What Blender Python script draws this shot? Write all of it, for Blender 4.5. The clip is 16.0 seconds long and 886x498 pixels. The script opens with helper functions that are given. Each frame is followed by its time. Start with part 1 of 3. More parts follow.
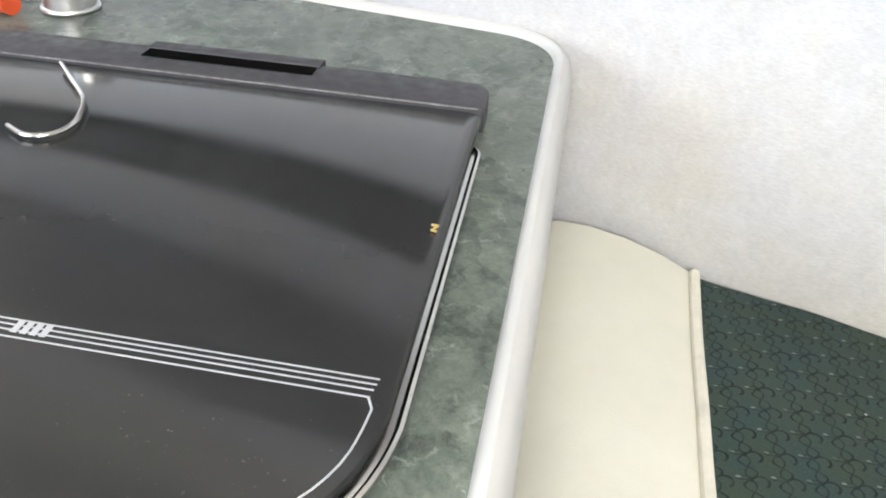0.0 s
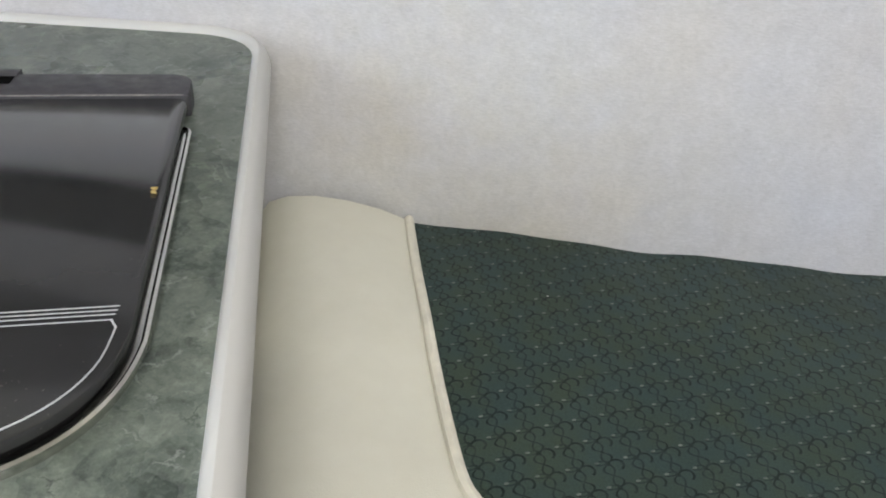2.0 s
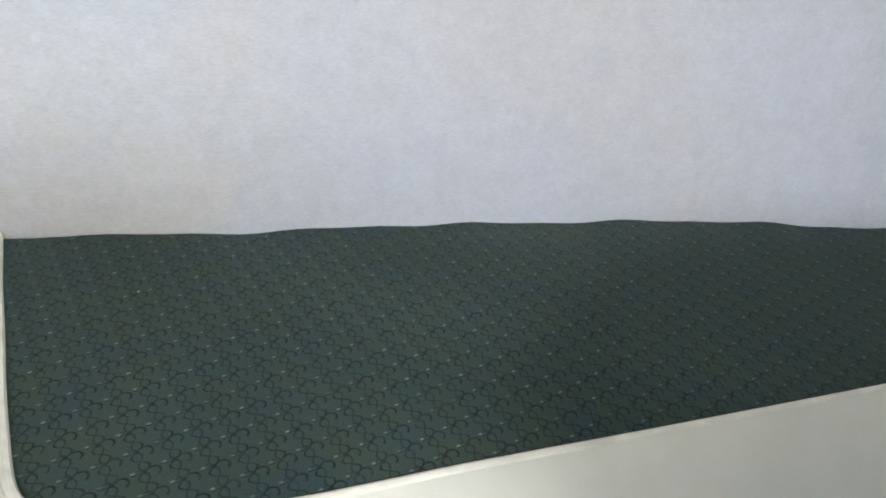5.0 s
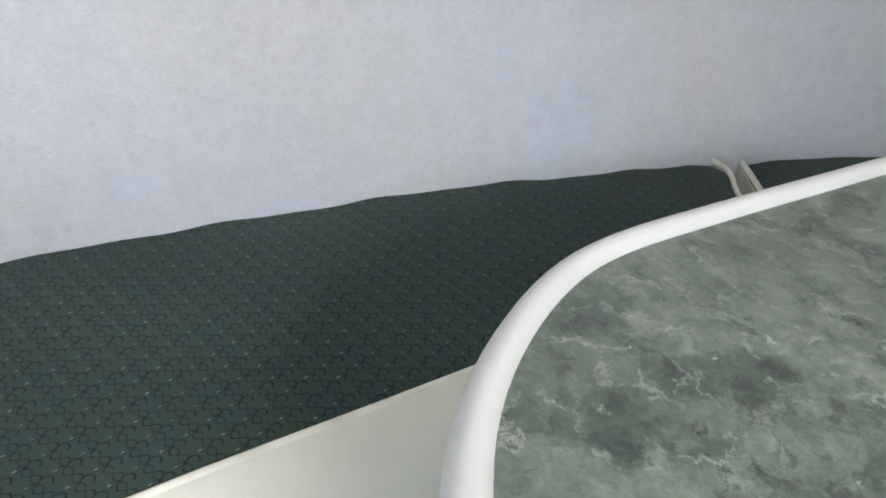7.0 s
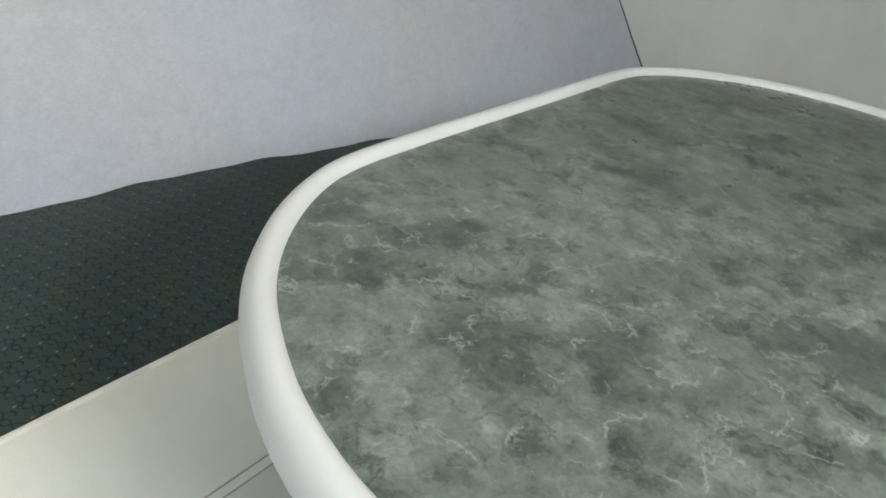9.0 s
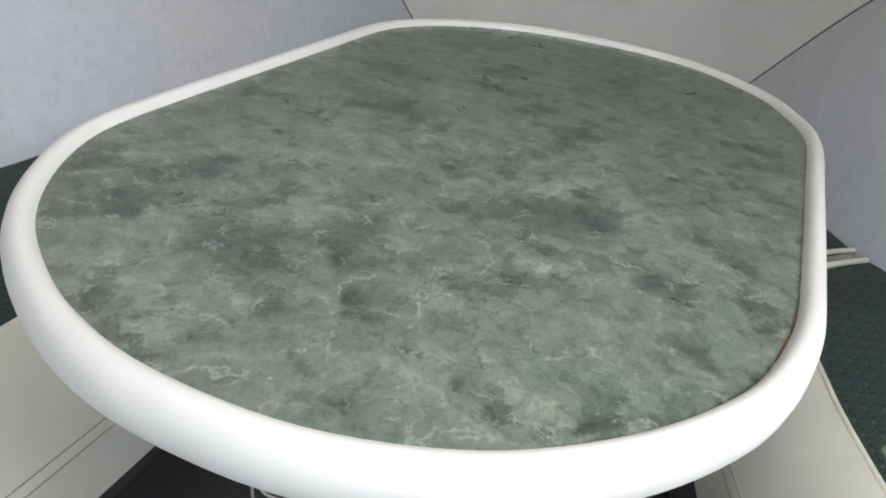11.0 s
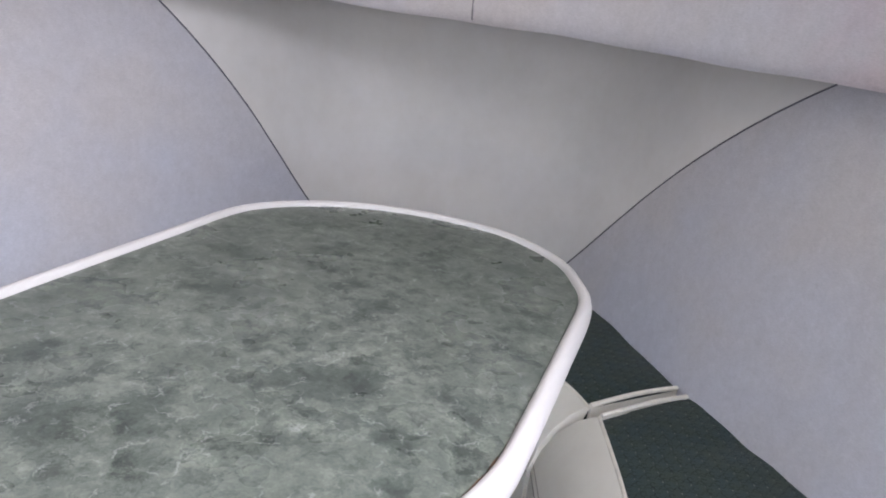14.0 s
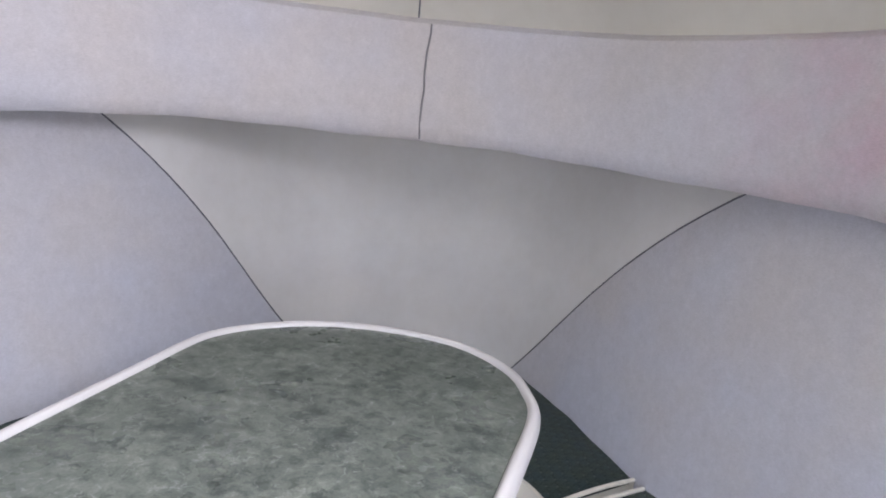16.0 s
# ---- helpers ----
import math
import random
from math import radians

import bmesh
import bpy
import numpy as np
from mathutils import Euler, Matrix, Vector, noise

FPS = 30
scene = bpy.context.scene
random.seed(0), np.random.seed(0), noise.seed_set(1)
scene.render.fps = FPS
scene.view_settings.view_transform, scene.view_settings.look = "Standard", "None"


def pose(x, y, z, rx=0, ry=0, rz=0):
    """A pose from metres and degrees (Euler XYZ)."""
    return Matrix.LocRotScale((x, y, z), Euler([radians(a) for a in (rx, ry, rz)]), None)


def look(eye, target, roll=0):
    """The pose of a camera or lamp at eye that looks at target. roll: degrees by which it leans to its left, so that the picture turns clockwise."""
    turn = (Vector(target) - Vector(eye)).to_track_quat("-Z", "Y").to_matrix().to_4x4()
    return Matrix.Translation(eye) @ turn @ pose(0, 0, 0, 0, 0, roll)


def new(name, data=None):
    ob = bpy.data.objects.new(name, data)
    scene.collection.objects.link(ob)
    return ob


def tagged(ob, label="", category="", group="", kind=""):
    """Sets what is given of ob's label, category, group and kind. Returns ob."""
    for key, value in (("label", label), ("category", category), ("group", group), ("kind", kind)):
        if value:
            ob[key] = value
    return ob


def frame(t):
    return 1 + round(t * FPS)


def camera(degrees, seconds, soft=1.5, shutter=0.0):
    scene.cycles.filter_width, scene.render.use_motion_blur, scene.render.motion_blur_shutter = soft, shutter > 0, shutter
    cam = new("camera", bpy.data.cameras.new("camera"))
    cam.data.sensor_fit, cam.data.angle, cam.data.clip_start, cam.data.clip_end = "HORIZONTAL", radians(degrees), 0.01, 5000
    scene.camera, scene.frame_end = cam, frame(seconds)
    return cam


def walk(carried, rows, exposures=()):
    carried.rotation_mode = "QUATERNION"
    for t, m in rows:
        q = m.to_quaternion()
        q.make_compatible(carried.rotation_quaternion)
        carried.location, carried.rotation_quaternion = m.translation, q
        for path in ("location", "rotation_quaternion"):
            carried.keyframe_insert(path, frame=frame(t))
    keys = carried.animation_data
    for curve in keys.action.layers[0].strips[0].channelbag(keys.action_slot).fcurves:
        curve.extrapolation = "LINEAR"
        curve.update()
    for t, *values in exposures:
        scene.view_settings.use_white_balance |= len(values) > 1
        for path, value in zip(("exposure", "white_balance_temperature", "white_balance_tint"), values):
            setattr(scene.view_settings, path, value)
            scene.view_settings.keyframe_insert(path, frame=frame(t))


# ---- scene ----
cam = camera(63.0, 16.0, soft=1.9)
PATH = [
    (0, (-0.306, 0.072, 0.859), (-1.438, 1.22, -0.324), 3.3),
    (0.5, (-0.309, 0.055, 0.867), (-1.259, 1.362, -0.311), 3.9),
    (1, (-0.29, 0.035, 0.871), (-1.101, 1.438, -0.301), 4.0),
    (1.5, (-0.254, 0.011, 0.864), (-0.948, 1.503, -0.273), 4.9),
    (2, (-0.214, 0.008, 0.866), (-0.853, 1.547, -0.241), 5.0),
    (2.5, (-0.162, 0.021, 0.876), (-0.784, 1.569, -0.227), 3.7),
    (3, (-0.128, 0.035, 0.881), (-0.671, 1.609, -0.227), 3.6),
    (3.2, (-0.117, 0.039, 0.88), (-0.616, 1.631, -0.224), 3.9),
    (5.3, (0.022, 0.013, 0.935), (0.031, 1.677, -0.175), 8.0),
    (5.5, (0.036, 0.006, 0.942), (0.091, 1.671, -0.165), 8.3),
    (6, (0.076, -0.001, 0.966), (0.225, 1.644, -0.162), 8.6),
    (6.5, (0.109, 0.003, 0.963), (0.341, 1.644, -0.156), 7.8),
    (7, (0.13, 0.008, 0.968), (0.468, 1.62, -0.166), 6.8),
    (7.5, (0.125, -0.02, 0.972), (0.607, 1.576, -0.134), 8.3),
    (8, (0.111, -0.061, 0.976), (0.765, 1.491, -0.103), 10.3),
    (8.5, (0.1, -0.099, 0.98), (0.905, 1.394, -0.08), 11.0),
    (9, (0.094, -0.128, 0.98), (1.034, 1.298, -0.061), 10.7),
    (9.5, (0.089, -0.149, 0.985), (1.154, 1.187, -0.055), 10.7),
    (10, (0.086, -0.174, 0.983), (1.255, 1.08, -0.046), 11.0),
    (10.2, (0.087, -0.191, 0.979), (1.283, 1.047, -0.039), 10.4),
    (12.3, (0.115, -0.324, 0.998), (1.477, 0.764, 0.017), 8.7),
    (12.5, (0.121, -0.338, 1.009), (1.489, 0.772, 0.063), 8.3),
    (13, (0.129, -0.368, 1.032), (1.536, 0.804, 0.228), 7.9),
    (13.5, (0.124, -0.399, 1.063), (1.567, 0.801, 0.372), 8.2),
    (14, (0.105, -0.429, 1.092), (1.582, 0.758, 0.452), 8.8),
    (14.5, (0.082, -0.443, 1.123), (1.599, 0.708, 0.512), 9.6),
    (15, (0.082, -0.46, 1.151), (1.606, 0.708, 0.592), 8.4),
    (15.5, (0.074, -0.468, 1.168), (1.622, 0.708, 0.698), 7.4),
    (16, (0.074, -0.47, 1.185), (1.636, 0.701, 0.752), 6.5),
]
walk(cam, [(t, look(eye, target, roll)) for t, eye, target, roll in PATH],
     exposures=[(0.0, 3.38, 6900, 10), (1.0, 2.93, 6950, 10), (2.5, 2.67, 6950, 10), (5.5, 2.83, 6500, 10), (8.0, 2.78, 6550, 8), (9.5, 2.58, 6700, 6), (12.5, 2.85, 6500, 18), (16.0, 2.86, 6300, 23)])
# ---- light ----
SUN_DIR = Vector((0.385, 0.32, -0.866)).normalized()
world = bpy.data.worlds.new("world")
scene.world = world
world.use_nodes = True
wn, wl = world.node_tree.nodes, world.node_tree.links
sky = wn.new("ShaderNodeTexSky")
sky.sky_type, sky.sun_disc = "NISHITA", False
sky.sun_elevation, sky.sun_rotation = radians(60), math.atan2(-SUN_DIR.x, -SUN_DIR.y)
wl.new(sky.outputs[0], wn["Background"].inputs[0])
wn["Background"].inputs[1].default_value = 0.1

sun = new("sun", bpy.data.lights.new("sun", "SUN"))
sun.data.energy, sun.data.angle, sun.data.color = 5.0, radians(0.5), (1.0, 0.95, 0.87)
sun.matrix_world = look((0, 0, 5), Vector((0, 0, 5)) + SUN_DIR)


def light_panel(name, eye, target, sx, sy, watts, colour):
    """An area lamp: daylight in the companionway, added fill elsewhere."""
    la = bpy.data.lights.new(name, "AREA")
    la.shape, la.size, la.size_y, la.energy, la.color = "RECTANGLE", sx, sy, watts, colour
    ob = new(name, la)
    ob.matrix_world = look(eye, target)
    return ob


light_panel("companionway_daylight", (-0.86, -1.59, 0.98), (0.5, 0.3, 0.8), 0.9, 0.85, 1.15, (0.9, 0.945, 1.0))
# added fill above the table; the roof hatch round it is invented
light_panel("overhead_fill", (0.35, 0.3, 1.735), (0.35, 0.3, 0.5), 0.4, 0.4, 0.15, (1.0, 0.95, 0.88))
# fill added at the side to brighten the opposite hull; its window is invented
light_panel("side_fill", (0.5, -0.98, 1.55), (-0.3, -0.38, 1.25), 0.7, 0.24, 4.4, (0.92, 0.955, 1.0))

# ---- materials ----


def shader(name, rough=0.5, metal=0.0, spec=0.5):
    m = bpy.data.materials.new(name)
    m.use_nodes = True
    b = m.node_tree.nodes["Principled BSDF"]
    b.inputs["Roughness"].default_value, b.inputs["Metallic"].default_value = rough, metal
    b.inputs["Specular IOR Level"].default_value = spec
    return m, m.node_tree.nodes, m.node_tree.links, b


def coords(n, l, scale=(1, 1, 1)):
    tc, mp = n.new("ShaderNodeTexCoord"), n.new("ShaderNodeMapping")
    mp.inputs["Scale"].default_value = scale
    l.new(tc.outputs["Object"], mp.inputs[0])
    return mp.outputs[0]


def noise_tex(n, l, vec, scale, detail=4.0, rough=0.5, distort=0.0):
    t = n.new("ShaderNodeTexNoise")
    t.inputs["Scale"].default_value, t.inputs["Detail"].default_value = scale, detail
    t.inputs["Roughness"].default_value, t.inputs["Distortion"].default_value = rough, distort
    l.new(vec, t.inputs["Vector"])
    return t.outputs[0]


def ramp(n, l, fac, stops):
    r = n.new("ShaderNodeValToRGB")
    el = r.color_ramp.elements
    while len(el) < len(stops):
        el.new(0.5)
    for e, (p, c) in zip(el, stops):
        e.position, e.color = p, (*c, 1)
    l.new(fac, r.inputs[0])
    return r.outputs[0]


def mix(n, l, a, b, fac, mode="MIX"):
    x = n.new("ShaderNodeMix")
    x.data_type, x.blend_type = "RGBA", mode
    for sock, v in ((x.inputs[6], a), (x.inputs[7], b), (x.inputs[0], fac)):
        if isinstance(v, (float, int)):
            sock.default_value = v
        elif isinstance(v, tuple):
            sock.default_value = (*v, 1)
        else:
            l.new(v, sock)
    return x.outputs[2]


def calc(n, l, op, a, b=0.0, c=0.0):
    x = n.new("ShaderNodeMath")
    x.operation = op
    for sock, v in zip(x.inputs, (a, b, c)):
        if isinstance(v, (float, int)):
            sock.default_value = v
        else:
            l.new(v, sock)
    return x.outputs[0]


def bump(n, l, b, height, strength, dist):
    x = n.new("ShaderNodeBump")
    x.inputs["Strength"].default_value, x.inputs["Distance"].default_value = strength, dist
    l.new(height, x.inputs["Height"])
    l.new(x.outputs[0], b.inputs["Normal"])


def marble(name, seed, darks=(), pales=()):
    """Green marbled laminate: torn-edged dark and pale blotches, fine grain, short pale veins.
    darks, pales: the larger blotches as (x, y, radius)."""
    m, n, l, b = shader(name, 0.3, spec=0.4)
    off = n.new("ShaderNodeVectorMath")
    off.inputs[1].default_value = (seed, seed * 1.7, 0)
    l.new(coords(n, l), off.inputs[0])
    v = off.outputs[0]

    def warped(amount, scale, detail, rough=0.6):
        z = n.new("ShaderNodeTexNoise")
        z.inputs["Scale"].default_value, z.inputs["Detail"].default_value, z.inputs["Roughness"].default_value = scale, detail, rough
        l.new(v, z.inputs["Vector"])
        c, k, add = n.new("ShaderNodeVectorMath"), n.new("ShaderNodeVectorMath"), n.new("ShaderNodeVectorMath")
        c.operation, k.operation = "SUBTRACT", "SCALE"
        c.inputs[1].default_value, k.inputs["Scale"].default_value = (0.5, 0.5, 0.5), amount
        l.new(z.outputs["Color"], c.inputs[0])
        l.new(c.outputs[0], k.inputs[0])
        l.new(v, add.inputs[0])
        l.new(k.outputs[0], add.inputs[1])
        return add.outputs[0]

    def spots(places, vec):
        """Soft bumps round the given places."""
        total = None
        for x, y, r in places:
            d = n.new("ShaderNodeVectorMath")
            d.operation = "DISTANCE"
            d.inputs[1].default_value = (x + seed, y + seed * 1.7, TABLE_Z)
            l.new(vec, d.inputs[0])
            q = calc(n, l, "DIVIDE", d.outputs["Value"], r)
            g = calc(n, l, "EXPONENT", calc(n, l, "MULTIPLY", calc(n, l, "MULTIPLY", q, q), -1.0))
            total = g if total is None else calc(n, l, "ADD", total, g)
        return total

    w1, w2, w3 = warped(0.07, 16, 6), warped(0.022, 55, 5), warped(0.045, 30, 6, 0.66)
    cloud = noise_tex(n, l, w1, 11, 7, 0.62)
    field = noise_tex(n, l, w3, 15, 8, 0.68)
    if darks:
        field = calc(n, l, "ADD", calc(n, l, "MULTIPLY_ADD", spots(darks, w3), 0.15, -0.03), field)
        cloud = calc(n, l, "MULTIPLY_ADD", spots(pales, w3), 0.13, cloud)
    col = ramp(n, l, cloud, [(0.34, (0.118, 0.138, 0.118)), (0.46, (0.137, 0.158, 0.137)), (0.56, (0.152, 0.174, 0.151)), (0.7, (0.182, 0.204, 0.178))])
    mid = noise_tex(n, l, w3, 46, 8, 0.7)
    col = mix(n, l, col, ramp(n, l, mid, [(0.36, (0.5, 0.53, 0.53)), (0.47, (0.92, 0.95, 0.94)), (0.55, (1.12, 1.12, 1.1)), (0.66, (1.55, 1.55, 1.5))]), 0.92, "MULTIPLY")
    fine = noise_tex(n, l, v, 260, 5, 0.7)
    col = mix(n, l, col, ramp(n, l, fine, [(0.35, (0.8,) * 3), (0.65, (1.18,) * 3)]), 0.6, "MULTIPLY")
    col = mix(n, l, col, (0.5, 0.54, 0.55), calc(n, l, "MULTIPLY", ramp(n, l, field, [(0.53, (0, 0, 0)), (0.548, (0.55,) * 3), (0.68, (1, 1, 1))]), 0.9), "MULTIPLY")
    col = mix(n, l, col, (0.045, 0.055, 0.05), calc(n, l, "MULTIPLY", ramp(n, l, noise_tex(n, l, w2, 30, 8, 0.7), [(0.585, (0, 0, 0)), (0.625, (1, 1, 1))]), 0.62))

    def crackle(vec, scale, width, gate_scale, lo):
        """Pieces of a net of hairlines."""
        e = n.new("ShaderNodeTexVoronoi")
        e.feature = "DISTANCE_TO_EDGE"
        e.inputs["Scale"].default_value = scale
        l.new(vec, e.inputs["Vector"])
        gate = ramp(n, l, noise_tex(n, l, v, gate_scale, 4, 0.6), [(lo, (0, 0, 0)), (lo + 0.07, (1, 1, 1))])
        return calc(n, l, "MULTIPLY", ramp(n, l, e.outputs["Distance"], [(0.0, (1, 1, 1)), (width, (0, 0, 0))]), gate)

    col = mix(n, l, col, (0.04, 0.05, 0.045), calc(n, l, "MULTIPLY", crackle(w3, 24, 0.022, 23, 0.56), 0.7))
    col = mix(n, l, col, (0.4, 0.44, 0.41), calc(n, l, "MULTIPLY", crackle(w3, 15, 0.022, 29, 0.53), 0.5))
    col = mix(n, l, col, (0.45, 0.48, 0.45), calc(n, l, "MULTIPLY", crackle(w3, 26, 0.028, 35, 0.53), 0.42))
    fleck = noise_tex(n, l, w2, 85, 3, 0.6)
    col = mix(n, l, col, (0.5, 0.52, 0.5), calc(n, l, "MULTIPLY", ramp(n, l, fleck, [(0.71, (0, 0, 0)), (0.75, (1, 1, 1))]), 0.5))
    l.new(col, b.inputs["Base Color"])
    l.new(ramp(n, l, noise_tex(n, l, v, 9, 4), [(0.3, (0.24,) * 3), (0.7, (0.36,) * 3)]), b.inputs["Roughness"])
    bump(n, l, b, mid, 0.04, 0.001)
    return m


def seat_fabric(name):
    """Dark green upholstery with interlaced wavy threads and small pale flecks on a slanting lattice."""
    m, n, l, b = shader(name, 0.85, spec=0.15)
    v = coords(n, l)
    sep = n.new("ShaderNodeSeparateXYZ")
    l.new(v, sep.inputs[0])
    x, y = sep.outputs[0], sep.outputs[1]
    # lattice coordinates
    u = calc(n, l, "ADD", calc(n, l, "MULTIPLY", x, LAT[0]), calc(n, l, "MULTIPLY", y, LAT[1]))
    w = calc(n, l, "ADD", calc(n, l, "MULTIPLY", x, LAT[2]), calc(n, l, "MULTIPLY", y, LAT[3]))
    tau = 2 * math.pi

    def wrap(x, at):
        """Distance from the nearest repeat of a place in the lattice."""
        return calc(n, l, "SUBTRACT", calc(n, l, "FRACT", calc(n, l, "ADD", x, 1000.5 - at)), 0.5)

    def near(x, width):
        return calc(n, l, "LESS_THAN", calc(n, l, "ABSOLUTE", x), width)

    def ring(du, dw, a, c, lo, hi):
        """An oval line round a place."""
        p, q = calc(n, l, "DIVIDE", du, a), calc(n, l, "DIVIDE", dw, c)
        r = calc(n, l, "ADD", calc(n, l, "MULTIPLY", p, p), calc(n, l, "MULTIPLY", q, q))
        return calc(n, l, "MULTIPLY", calc(n, l, "GREATER_THAN", r, lo), calc(n, l, "LESS_THAN", r, hi))

    # upright threads swing through a star; from each star a teardrop and a curl run sideways
    swing = calc(n, l, "SINE", calc(n, l, "MULTIPLY_ADD", w, tau, -0.539 * tau))
    wide = near(wrap(calc(n, l, "MULTIPLY_ADD", swing, 0.23, u), 0.712), 0.038)
    slim = near(wrap(calc(n, l, "MULTIPLY_ADD", swing, -0.11, u), 0.712), 0.034)
    tear = ring(wrap(u, 0.506), wrap(w, 0.475), 0.2, 0.085, 0.5, 1.4)
    cu, cw = wrap(u, 0.95), wrap(w, 0.66)
    side = calc(n, l, "LESS_THAN", calc(n, l, "SUBTRACT", cw, calc(n, l, "MULTIPLY", cu, 0.6)), 0.12)
    curl = calc(n, l, "MULTIPLY", ring(cu, cw, 0.25, 0.23, 0.68, 1.34), side)
    dark = calc(n, l, "MAXIMUM", calc(n, l, "MAXIMUM", wide, calc(n, l, "MULTIPLY", slim, 0.75)), calc(n, l, "MAXIMUM", calc(n, l, "MULTIPLY", tear, 0.8), curl))
    dark = calc(n, l, "MULTIPLY", dark, ramp(n, l, noise_tex(n, l, v, 130, 3), [(0.32, (0.45,) * 3), (0.6, (1, 1, 1))]))
    fu, fw = wrap(u, 0.366), wrap(w, 0.435)
    r2 = calc(n, l, "ADD", calc(n, l, "MULTIPLY", calc(n, l, "MULTIPLY", fu, fu), 0.35), calc(n, l, "MULTIPLY", fw, fw))
    fleck = calc(n, l, "LESS_THAN", r2, 0.0024)
    big = noise_tex(n, l, v, 5, 4)
    base = ramp(n, l, big, [(0.35, (0.034, 0.055, 0.048)), (0.65, (0.043, 0.066, 0.056))])
    hue = noise_tex(n, l, v, 26, 3)
    base = mix(n, l, base, ramp(n, l, hue, [(0.35, (0.88, 0.98, 1.14)), (0.65, (1.1, 1.03, 0.88))]), 0.8, "MULTIPLY")
    weave = noise_tex(n, l, v, 900, 2)
    base = mix(n, l, base, ramp(n, l, weave, [(0.3, (0.68,) * 3), (0.7, (1.32,) * 3)]), 0.6, "MULTIPLY")
    base = mix(n, l, base, (0.007, 0.012, 0.011), calc(n, l, "MULTIPLY", dark, 0.88))
    base = mix(n, l, base, (0.2, 0.225, 0.2), calc(n, l, "MULTIPLY", calc(n, l, "MULTIPLY", fleck, ramp(n, l, noise_tex(n, l, v, 60, 2), [(0.35, (0.35,) * 3), (0.65, (1, 1, 1))])), 0.8))
    vo = n.new("ShaderNodeTexVoronoi")
    vo.inputs["Scale"].default_value = 16
    l.new(v, vo.inputs["Vector"])
    lint = calc(n, l, "MULTIPLY", calc(n, l, "LESS_THAN", vo.outputs["Distance"], 0.018), calc(n, l, "GREATER_THAN", noise_tex(n, l, v, 11, 1), 0.56))
    base = mix(n, l, base, (0.4, 0.4, 0.4), lint)
    l.new(base, b.inputs["Base Color"])
    b.inputs["Sheen Weight"].default_value = 0.12
    bump(n, l, b, calc(n, l, "SUBTRACT", weave, calc(n, l, "MULTIPLY", dark, 0.5)), 0.2, 0.0006)
    return m


def lining_cloth(name, tint, tinge=None):
    """Brushed pile lining: soft mottled pale grey with fine horizontal grain."""
    m, n, l, b = shader(name, 0.95, spec=0.1)
    v = coords(n, l)
    mott = noise_tex(n, l, v, 70, 7, 0.7)
    col = ramp(n, l, mott, [(0.33, tuple(0.95 * c for c in tint)), (0.55, tint), (0.72, tuple(min(1, 1.04 * c) for c in tint))])
    big = noise_tex(n, l, v, 3.2, 3)
    col = mix(n, l, col, ramp(n, l, big, [(0.35, (1.02, 0.985, 0.935)), (0.65, (0.985, 1.01, 1.06))]), 0.85, "MULTIPLY")
    grain = noise_tex(n, l, coords(n, l, (170, 170, 640)), 1.0, 4, 0.65)
    soft = noise_tex(n, l, v, 28, 4, 0.6)
    col = mix(n, l, col, ramp(n, l, soft, [(0.35, (0.96,) * 3), (0.65, (1.03,) * 3)]), 0.8, "MULTIPLY")
    col = mix(n, l, col, ramp(n, l, grain, [(0.3, (0.82,) * 3), (0.7, (1.12,) * 3)]), 0.6, "MULTIPLY")
    if tinge:
        # patchy tint that puts coloured bounce light into the pile: place, reach, tint
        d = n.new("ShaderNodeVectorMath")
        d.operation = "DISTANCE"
        d.inputs[1].default_value = tinge[0]
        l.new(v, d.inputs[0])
        reach = ramp(n, l, calc(n, l, "DIVIDE", d.outputs["Value"], tinge[1]), [(0.25, (1, 1, 1)), (1.0, (0, 0, 0))])
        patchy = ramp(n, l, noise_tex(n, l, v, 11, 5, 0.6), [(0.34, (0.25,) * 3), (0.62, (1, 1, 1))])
        col = mix(n, l, col, tinge[2], calc(n, l, "MULTIPLY", reach, patchy), "MULTIPLY")
    l.new(col, b.inputs["Base Color"])
    b.inputs["Sheen Weight"].default_value = 0.2
    bump(n, l, b, calc(n, l, "ADD", grain, mott), 0.35, 0.0014)
    return m


def vinyl(name, tint, rough=0.42):
    m, n, l, b = shader(name, rough, spec=0.35)
    v = coords(n, l)
    big = noise_tex(n, l, v, 4, 5, 0.6)
    col = ramp(n, l, big, [(0.3, tuple(0.93 * c for c in tint)), (0.7, tuple(min(1, 1.05 * c) for c in tint))])
    tinge = noise_tex(n, l, v, 24, 6, 0.7)
    col = mix(n, l, col, ramp(n, l, tinge, [(0.3, (0.95, 0.94, 0.92)), (0.6, (1, 1, 1))]), 0.6, "MULTIPLY")
    l.new(col, b.inputs["Base Color"])
    vo = n.new("ShaderNodeTexVoronoi")
    vo.inputs["Scale"].default_value = 700
    l.new(v, vo.inputs["Vector"])
    wrinkle = noise_tex(n, l, v, 9, 3)
    bump(n, l, b, calc(n, l, "MULTIPLY_ADD", wrinkle, 6.0, vo.outputs["Distance"]), 0.12, 0.0012)
    return m


